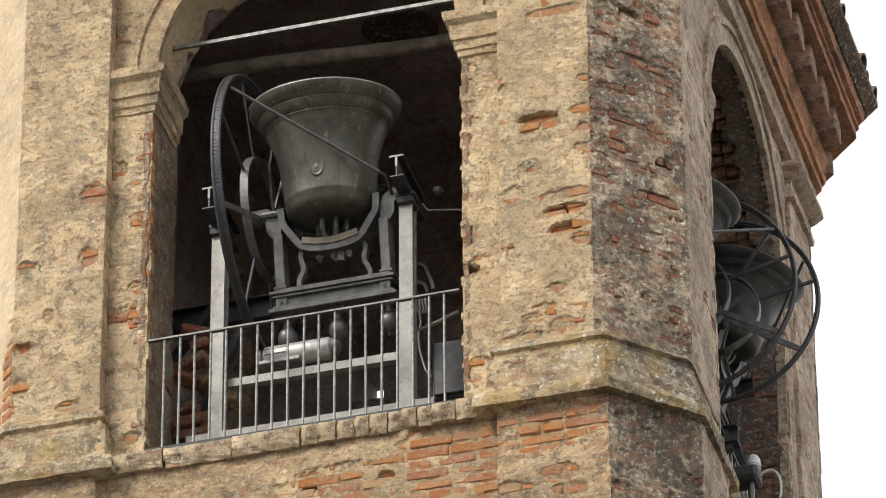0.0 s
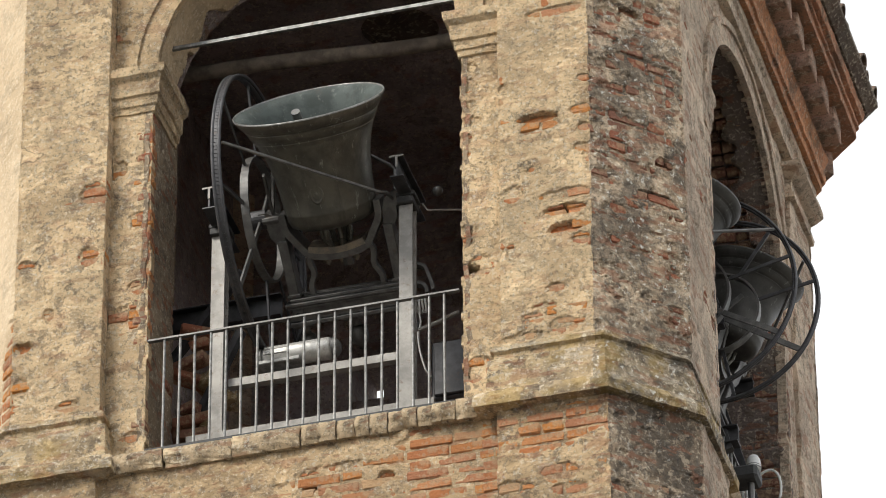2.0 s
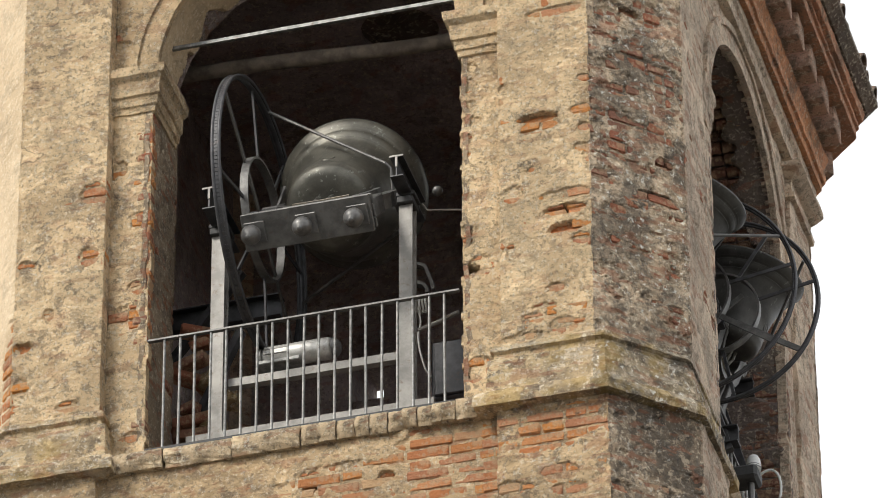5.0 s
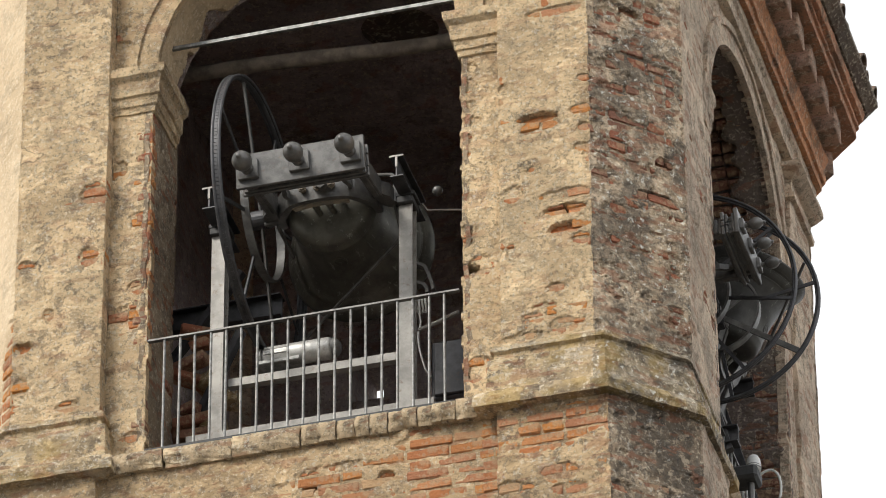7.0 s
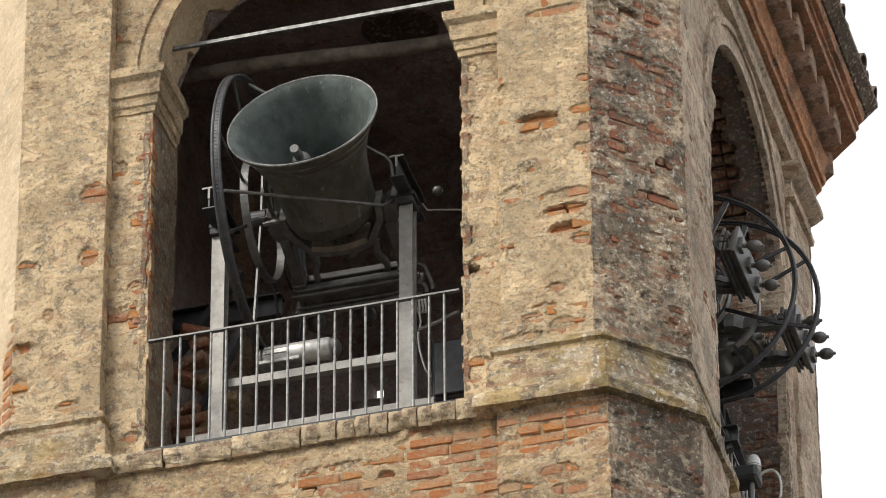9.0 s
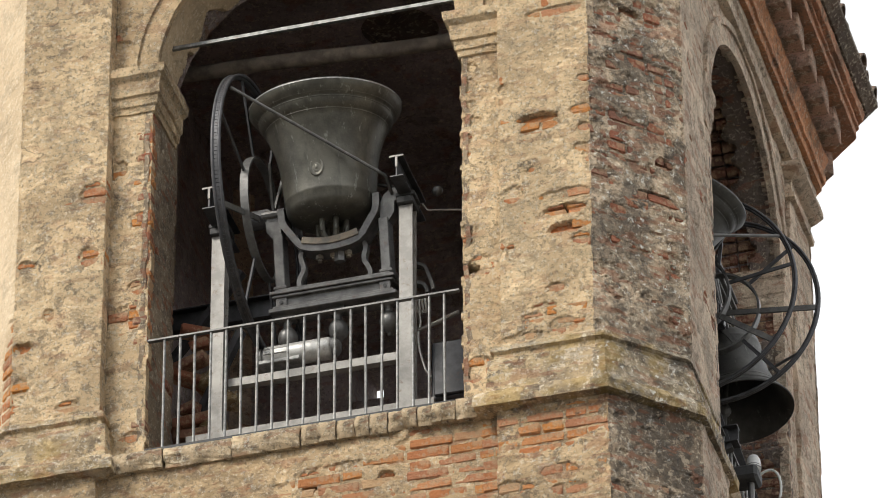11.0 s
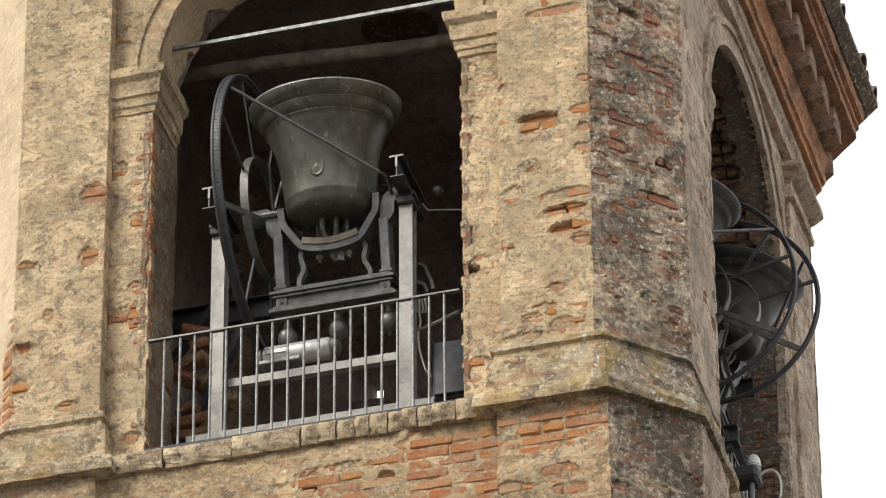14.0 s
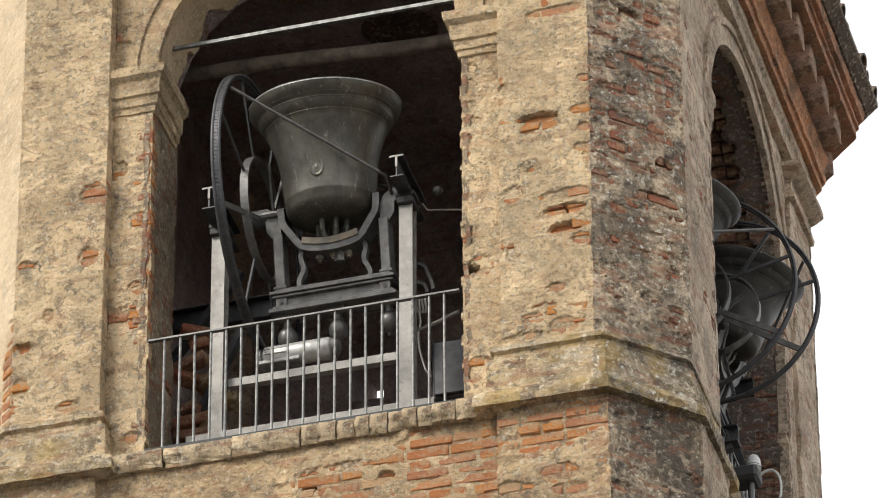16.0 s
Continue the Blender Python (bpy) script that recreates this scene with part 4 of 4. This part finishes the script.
    for z, h, o in ((z1 - 0.012, 0.026, 0.02), (z1 - 0.036, 0.02, 0.0), (z0 + 0.05, 0.018, 0.0), (z0 + 0.028, 0.022, 0.012), (z0 + 0.006, 0.02, -0.015)):
        if z > (z0 + z1) / 2:
            part("cornice", box(bmesh.new(), (0, 0, z), (2 * YB + 2 * o, dep + 2 * o, h), None, 0.004), "iron", yoke)
            continue
        rim = bmesh.new()
        for sg in (-1, 1):
            box(rim, (0, sg * (dep / 2 + o - 0.03), z), (2 * YB + 2 * o, 0.06, h), None, 0.004)
            box(rim, (sg * (YB + o - 0.03), 0, z), (0.06, dep + 2 * o - 0.13, h), None, 0.004)
        part("cornice", rim, "iron", yoke)
    for x in (-YB + 0.055, YB - 0.055):
        for sg in (-1, 1):
            bm = box(bmesh.new(), (x, sg * (dep / 2 - 0.02), (z0 + z1) / 2 + 0.01), (0.07, 0.02, 0.062), None, 0.003)
            part("boss", bm, "iron", yoke)
            part("bolt_hole", rod(bmesh.new(), (x, sg * (dep / 2 - 0.012), (z0 + z1) / 2 + 0.01), (x, sg * (dep / 2 - 0.006), (z0 + z1) / 2 + 0.01), 0.012, 12), "black", yoke)
    for x in (-YB + 0.062, 0, YB - 0.062):
        ball = [(0.0, 0.02), (0.05, 0.022), (0.034, 0.036), (0.027, 0.06), (0.034, 0.068), (0.028, 0.074)]
        ball += [(0.073 * math.sin(q), 0.14 - 0.073 * math.cos(q)) for q in [0.42 + 0.24 * i for i in range(11)]]
        ball += [(0.02, 0.212), (0.02, 0.226), (0.012, 0.232), (0.0, 0.233)]
        part("finial", lathe(bmesh.new(), [(r * fs, z1 + z * (fs + 0.14)) for r, z in ball], 24, Matrix.Translation((x, 0, 0))), "iron", yoke, smooth=True)
        part("finial_base", box(bmesh.new(), (x, 0, z1 + 0.012), (0.15 * fs, 0.15 * fs, 0.026), None, 0.004), "iron", yoke)
    for x in (-1, 1):
        px = x * (Y - 0.098)
        bm = box(bmesh.new(), (px, 0, (z0 + 0.10) / 2 + 0.05), (0.062, dep * 0.62, z0 - 0.08), None, 0.005)
        part("yoke_post", bm, "iron", b)
        bm = box(bmesh.new(), (px, -dep * 0.31, (z0 + 0.10) / 2 + 0.05), (0.034, 0.02, z0 - 0.14), None, 0.004)
        part("post_panel", bm, "iron", b)
        part("post_cap", box(bmesh.new(), (px, 0, z0 - 0.02), (0.085, dep * 0.7, 0.022), None, 0.004), "iron", b)
        # cheek from the post down to the pivot, stepped outwards
        pts = [(px - x * 0.02, 0.16), (px - x * 0.02, 0.06), (px + x * 0.01, -0.01), (px + x * 0.06, -0.045), (px + x * 0.115, -0.045), (px + x * 0.115, 0.035), (px + x * 0.075, 0.04), (px + x * 0.07, 0.11), (px + x * 0.035, 0.16)]
        bm = bmesh.new()
        for y in (-0.045, 0.045):
            bm.faces.new([bm.verts.new((p, y, q)) for p, q in pts])
        bm.verts.ensure_lookup_table()
        nn = len(pts)
        for i in range(nn):
            j = (i + 1) % nn
            bm.faces.new((bm.verts[i], bm.verts[j], bm.verts[nn + j], bm.verts[nn + i]))
        part("cheek", bm, "iron", b)
        part("pivot", rod(bmesh.new(), (px + x * 0.06, 0, 0), (px + x * 0.16, 0, 0), 0.028, 14), "dark_iron", b)
        part("collar", rod(bmesh.new(), (px + x * 0.105, 0, 0), (px + x * 0.13, 0, 0), 0.05, 16), "iron", b)
        # curved bracket up to the beam
        ys = [(x * 0.19 * s, 0.255), (x * 0.205 * s, 0.29), (x * 0.2 * s, 0.325), (x * 0.19 * s, 0.355), (x * 0.192 * s, 0.39), (x * 0.212 * s, 0.425), (x * 0.224 * s, 0.455), (x * 0.222 * s, z0 / f)]
        part("curved_bracket", strap(bmesh.new(), [(p, q * f) for p, q in ys], 0.05 * s, 0.028 * s), "iron", b)
    foot_x = Y - 0.105
    rise = [(p * foot_x / 0.325, q) for p, q in ((0.3, -0.02), (0.297, 0.06), (0.285, 0.1), (0.258, 0.14), (0.229, 0.185), (0.203, 0.224), (0.176, 0.25), (0.13, 0.267), (0.07, 0.277))]
    line = [(-p, q) for p, q in rise] + [(0.0, 0.281)] + rise[::-1]
    part("crown_arch", strap(bmesh.new(), [(p, q * f) for p, q in line], 0.15 * s, 0.042 * s), "iron", b, "grey iron arch that carries the bell crown")
    arch = [(-0.175 + 0.35 * i / 16, 0.213 + 0.028 * math.sin(math.pi * i / 16)) for i in range(17)]
    part("crown_strap", strap(bmesh.new(), [(p * s, q * f) for p, q in arch], 0.17 * s, 0.04 * s), "rusty", b, "rust-stained pale packing block over the bell crown")
    part("nut", rod(bmesh.new(), (0.035 * s, 0, 0.3 * f), (0.035 * s, 0, 0.36 * f), 0.034 * s, 6), "iron", b)
    for x in (-0.09, 0, 0.09):
        bm = rod(bmesh.new(), (x * s, 0, 0.26 * f), (x * s, 0, 0.34 * f), 0.014, 8)
        rod(bm, (x * s, 0, 0.30 * f), (x * s, 0, 0.325 * f), 0.024, 6)
        part("bolt", bm, "rusty", b)
    # wheel
    gap, tube_r = (0.021, 0.012) if skin == "bronze" else (0.009, 0.01)
    wheel = part("wheel_rim", ring(bmesh.new(), wheel_R, tube_r, wheel_x - gap), "dark_iron", b, "black iron rope wheel rim", True)
    part("wheel_rim", ring(bmesh.new(), wheel_R, tube_r, wheel_x + gap), "dark_iron", b, smooth=True)
    part("wheel_groove", ring(bmesh.new(), wheel_R - 0.012, tube_r, wheel_x, 72, 6, 1.6 if skin == "bronze" else 1.0), "dark_iron", wheel, smooth=True)
    links = bmesh.new() if skin == "bronze" else None
    count = round(2 * math.pi * wheel_R / 0.026)
    for i in range(count if links else 0):
        a = 2 * math.pi * i / count
        box(links, (wheel_x, (wheel_R - 0.003) * math.cos(a), (wheel_R - 0.003) * math.sin(a)), (0.022 if i % 2 else 0.028, 0.023, 0.014), Matrix.Rotation(a - math.pi / 2, 4, "X"))
    if links:
        part("drive_chain", links, "dark_iron", wheel, "greasy link chain laid in the wheel groove")
    hoop_R = 0.42 * wheel_R
    hoop = bmesh.new()
    rows = []
    for i in range(56):
        a = 2 * math.pi * i / 56
        rows.append([hoop.verts.new((wheel_x + 0.02 + q, (hoop_R + r) * math.cos(a), (hoop_R + r) * math.sin(a))) for q, r in ((-0.025, 0), (0.025, 0), (0.025, 0.014), (-0.025, 0.014))])
    for i in range(56):
        p, q = rows[i], rows[(i + 1) % 56]
        for c in range(4):
            hoop.faces.new((p[c], p[(c + 1) % 4], q[(c + 1) % 4], q[c]))
    part("hoop", hoop, "iron", wheel, "pale flat iron hoop inside the wheel")
    for i in range(8):
        a = i * math.pi / 4 + 0.26
        r0 = 0.05 if i % 4 == 0 else hoop_R
        wide = 0.036 if i % 4 == 0 else 0.022
        part("spoke", bar(bmesh.new(), (wheel_x + 0.012, r0 * math.cos(a), r0 * math.sin(a)), (wheel_x, (wheel_R - 0.01) * math.cos(a), (wheel_R - 0.01) * math.sin(a)), 0.012, wide, (0, -math.sin(a), math.cos(a))), "iron" if i % 4 == 0 else "dark_iron", wheel)
    part("hub", rod(bmesh.new(), (wheel_x - 0.05, 0, 0), (wheel_x + 0.05, 0, 0), 0.06, 20), "dark_iron", wheel)
    end_x = math.copysign(Y - 0.06, wheel_x)
    part("shaft", rod(bmesh.new(), (wheel_x + math.copysign(0.06, wheel_x), 0, 0), (end_x, 0, 0), 0.02, 10), "dark_iron", b)
    sgx = 1 if wheel_x < 0 else -1
    for sg in (-1, 1):
        crank = (sgx * (Y - 0.035), (0.19 if sg > 0 else -0.2) * s, (-0.085 if sg > 0 else -0.147) * s)
        near = [crank[i] * 0.9 for i in range(3)]
        near[0] = crank[0]
        after = (crank[0] - sgx * 0.03, crank[1] * 1.08, crank[2] * 1.08)
        part("tie_rod", tube(bmesh.new(), [(crank[0], sg * 0.03, 0.0), near, after, (wheel_x + sgx * 0.03, (0.66 if sg > 0 else -0.68) * wheel_R, (-0.71 if sg > 0 else -0.67) * wheel_R)], 0.0105, 8), "iron", b)
    cx = wheel_x * 0.80
    for sg in (-1, 1):
        part("lever", bar(bmesh.new(), (cx, 0, -0.02), (cx + 0.03, sg * 0.14 * s, -0.30 * s), 0.03, 0.014, (1, 0, 0)), "iron", b)
    part("clamp", rod(bmesh.new(), (cx - 0.06, 0.05, 0.0), (cx + 0.06, 0.05, 0.0), 0.022, 8), "iron", b)
    part("clamp", rod(bmesh.new(), (cx - 0.05, -0.05, 0.03), (cx + 0.05, -0.05, 0.03), 0.016, 8), "iron", b)
    # clapper
    cl = new("clapper")
    cl.parent = b
    cl.location = (0, 0, bt - 0.10 * s)
    bm = rod(bmesh.new(), (0, 0, 0), (0, 0, -0.62 * s), 0.017 * s, 10, 0.026 * s)
    bmesh.ops.create_uvsphere(bm, u_segments=16, v_segments=10, radius=0.058 * s, matrix=Matrix.Translation((0, 0, -0.62 * s)))
    rod(bm, (0, 0, -0.64 * s), (0, 0, -0.78 * s), 0.028 * s, 10)
    part("clapper_rod", bm, "iron", cl, smooth=False)
    b.matrix_world = at @ pose(0, 0, 0, turn)
    return b, cl


AT_FRONT = pose(-0.827, 0.45, 23.494)
AT_NEAR = pose(0.963, 1.596, 23.5, 0, 0, 90)
AT_FAR = pose(1.126, 2.562, 23.5, 0, 0, 90)
bell_front, clap_front = bell("church_bell", "large grey-green bronze bell on an iron yoke", AT_FRONT, -168, 0.468, 0.658, 0.843, 0.43, -0.455, 0.89)
bell_near, clap_near = bell("church_bell", "small dark bronze bell in the side arch", AT_NEAR, -163, 0.362, 0.488, 0.682, 0.33, 0.36, 0.747, "bronze_dark")
bell_far, clap_far = bell("church_bell", "medium dark bronze bell deep in the side arch", AT_FAR, -160, 0.34, 0.522, 0.634, 0.30, -0.37, 0.675, "bronze_dark")

# flood lamp on the side sill
lamp = thing("flood_lamp", "small white flood lamp with ribbed back, unlit", "lamp")
part("housing", lathe(bmesh.new(), [(0.0, -0.075), (0.045, -0.075), (0.047, -0.05), (0.042, 0.005), (0.03, 0.028), (0.0, 0.034)], 20), "white", lamp, smooth=True)
for i in range(5):
    part("rib", lathe(bmesh.new(), [(0.03, -0.004), (0.05 - 0.003 * i, -0.003), (0.05 - 0.003 * i, 0.003), (0.03, 0.003)], 20, Matrix.Translation((0, 0, -0.06 + 0.016 * i))), "galvanised", lamp)
part("lamp_head", box(bmesh.new(), (-0.045, 0, -0.115), (0.16, 0.17, 0.1), None, 0.02), "black", lamp)
bow = [(0.03 + 0.13 * math.sin(q), 0.03, -0.09 + 0.045 * math.sin(2 * q) - 0.11 * (1 - math.cos(q))) for q in [0.2 * i for i in range(11)]]
part("cable", tube(bmesh.new(), bow, 0.008), "white", lamp)
lamp.location = (1.3, 2.4, 22.5)
part("stand", rod(bmesh.new(), (-0.02, 0, -0.1), (-0.02, 0, -0.84), 0.02), "iron", lamp)


# ---- clutter in the dark behind ----
rubble = thing("brick_rubble", "broken red bricks of the ragged inner jamb", "bricks")
r5 = random.Random(12)
for i in range(8):
    ob = new("brick", brick_data("brick_dull", i % 3 == 0, i % 4))
    ob.parent = rubble
    ob.matrix_world = pose(-1.80 + r5.uniform(-0.03, 0.10), 0.78 + r5.uniform(-0.04, 0.06), 22.15 + 0.1 * i + (0.12 if i > 3 else 0) + r5.uniform(-0.02, 0.02), r5.uniform(-14, 14), r5.uniform(-22, 12), r5.uniform(-30, 30))
for i in range(5):
    bm = bmesh.new()
    box(bm, (0, 0, 0), (0.17, 0.12, 0.11), None, 0.02)
    for v in bm.verts:
        v.co *= 1 + 0.3 * noise.noise(v.co * 17 + Vector((i * 3.1, 0, 0)))
    st = part("stone", bm, "stone", rubble, "pale broken stone")
    st.matrix_world = pose(-1.7 + 0.09 * (i % 2) + r5.uniform(-0.04, 0.04), 0.86 + r5.uniform(-0.05, 0.05), 21.98 + 0.17 * i, r5.uniform(-25, 25), r5.uniform(-30, 30), r5.uniform(-40, 40))
girder = thing("steel_girder", "dark steel girder across the back of the belfry", "girder")
part("girder_bar", i_beam(bmesh.new(), (-2.4, 1.15, 23.33), (-1.35, 1.15, 23.33), 0.1, 0.16), "dark_iron", girder)
part("strut", bar(bmesh.new(), (-2.2, 1.05, 22.75), (-1.55, 0.95, 23.5), 0.05, 0.05), "dark_iron", girder)
part("strut", bar(bmesh.new(), (-1.95, 0.9, 22.1), (-1.5, 0.8, 22.95), 0.05, 0.05), "dark_iron", girder)
panel = thing("switch_box", "dark grey metal switch box with a pale cable", "box")
part("case", box(bmesh.new(), (0.0, 0.12, 0.0), (0.34, 0.14, 0.42), None, 0.012), "dark_iron", panel)
part("case_door", box(bmesh.new(), (0.0, 0.04, 0.0), (0.3, 0.02, 0.38), None, 0.006), "dark_iron", panel)
part("cable", tube(bmesh.new(), [(-0.23, 0, 0.46), (-0.229, 0, 0.4), (-0.22, 0, 0.336), (-0.228, 0, 0.29), (-0.237, 0, 0.257), (-0.236, 0, 0.2), (-0.227, 0, 0.132), (-0.21, 0, 0.05), (-0.19, 0, -0.02), (-0.16, 0.02, -0.06)], 0.006), "white", panel, "pale cable")
part("bracket_arm", tube(bmesh.new(), [(-0.237, 0, 0.277), (-0.12, 0, 0.312), (0.02, 0, 0.366)], 0.013), "steel", panel)
for i in range(4):
    coil = bmesh.new()
    ring(coil, 0.045, 0.0062, -0.236 + 0.019 * i, 24, 6)
    bmesh.ops.translate(coil, verts=coil.verts, vec=(0, 0, 0.455))
    part("cable_coil", coil, "white", panel, smooth=True)
for pts in ([(-0.26, 0.757), (-0.235, 0.756), (-0.19, 0.73), (-0.165, 0.665), (-0.145, 0.6), (-0.137, 0.548)], [(-0.26, 0.617), (-0.236, 0.617), (-0.2, 0.6), (-0.179, 0.57), (-0.172, 0.53)]):
    part("guide_strap", strap(bmesh.new(), pts, 0.05, 0.02), "iron", panel)
panel.location = (-0.14, 0.78, 22.45)
wire = thing("bell_wire", "thin steel wire running to the jamb", "wire")
part("strand", tube(bmesh.new(), [(-0.27, 0.5, 23.45), (-0.24, 0.52, 23.41), (0.06, 0.66, 23.45), (0.2, 0.7, 23.46)], 0.006), "steel", wire)
bm = bmesh.new()
bmesh.ops.create_uvsphere(bm, u_segments=16, v_segments=10, radius=0.033, matrix=Matrix.Translation((-0.2, 0.6, 23.6)))
part("insulator", bm, "iron", wire, "grey round insulator", True)


side_stand = thing("bell_stand", "dark iron bell stand inside the side arch", "bell stand")
for y in (1.22, 2.02, 2.17, 2.95):
    part("post", i_beam(bmesh.new(), (0.97, y, 21.6), (0.97, y, 23.40), 0.08, 0.08, 0.008, (1, 0, 0)), "dark_iron", side_stand)
    part("head_beam", i_beam(bmesh.new(), (0.55, y, 23.42), (1.2, y, 23.42), 0.07, 0.10), "dark_iron", side_stand)
part("base_beam", i_beam(bmesh.new(), (1.05, 1.1, 22.35), (1.05, 3.3, 22.35), 0.1, 0.12), "dark_iron", side_stand)
for y in (2.1, 3.0):
    part("cross_beam", i_beam(bmesh.new(), (0.3, y, 22.5), (1.28, y, 22.5), 0.09, 0.12), "dark_iron", side_stand)
    part("brace", bar(bmesh.new(), (0.99, y, 23.3), (1.22, y, 22.4), 0.05, 0.05, (0, 1, 0)), "dark_iron", side_stand)


# ---- what moves ----
def swing(at, rows):
    return [(t, at @ pose(0, 0, 0, a)) for t, a in rows]


def motions():
    walk(bell_front, swing(AT_FRONT, [(0, -168), (0.8, -168), (1.2, -162.5), (1.5, -154), (1.8, -142.5), (2.0, -131.5), (2.2, -119), (2.5, -96), (2.8, -67), (3.0, -45.5), (3.2, -22), (3.4, 3.5), (3.6, 28), (3.8, 52), (4.0, 69), (4.2, 87), (4.5, 107), (4.8, 124), (5.2, 138), (5.66, 143.5), (6.1, 139), (6.3, 134.6), (6.5, 127.8), (6.7, 118.6), (6.9, 107), (7.1, 91.5), (7.3, 75), (7.5, 55.5), (7.7, 37), (8.0, -0.5), (8.3, -37.6), (8.6, -71.2), (8.9, -101.5), (9.2, -126), (9.6, -149), (10.1, -163), (10.6, -168), (11.3, -168), (16, -168)]))
    walk(bell_near, swing(AT_NEAR, [(0, -163), (4.3, -163), (4.8, -161), (5.2, -153), (5.5, -141), (5.8, -119), (6.05, -86), (6.3, -45), (6.55, 2), (6.8, 52), (7.0, 87), (7.25, 116), (7.5, 136.5), (7.8, 149), (8.05, 152), (8.3, 149), (8.5, 141.4), (8.75, 125), (9.0, 102), (9.2, 75), (9.4, 38), (9.6, -6), (9.85, -52), (10.1, -91), (10.4, -126), (10.7, -147), (11.0, -158), (11.3, -162.5), (11.6, -163), (16, -163)]))
    walk(bell_far, swing(AT_FAR, [(0, -160), (6.8, -160), (7.1, -157), (7.3, -150), (7.5, -138), (7.8, -103), (8.1, -62), (8.25, -33), (8.4, 0), (8.6, 39), (8.8, 71), (9.0, 95.5), (9.2, 112), (9.45, 124), (9.69, 128), (9.95, 123), (10.2, 110), (10.4, 93), (10.6, 68), (10.8, 35), (10.98, 0), (11.15, -36), (11.3, -63), (11.5, -94), (11.7, -122), (11.9, -140), (12.1, -152), (12.3, -158), (12.5, -160), (16, -160)]))
    for c, rows in ((clap_front, [(0, 27), (3.0, 27), (3.3, 8), (3.7, -27), (7.4, -27), (7.8, -8), (8.2, 12), (8.5, 27), (16, 27)]),
                    (clap_near, [(0, 20), (6.2, 20), (6.9, -20), (9.2, -20), (9.8, 20), (16, 20)]),
                    (clap_far, [(0, 20), (8.0, 20), (8.7, -20), (10.5, -20), (11.2, 20), (16, 20)])):
        x, y, z = c.location
        walk(c, [(t, pose(x, y, z, a)) for t, a in rows])


motions()
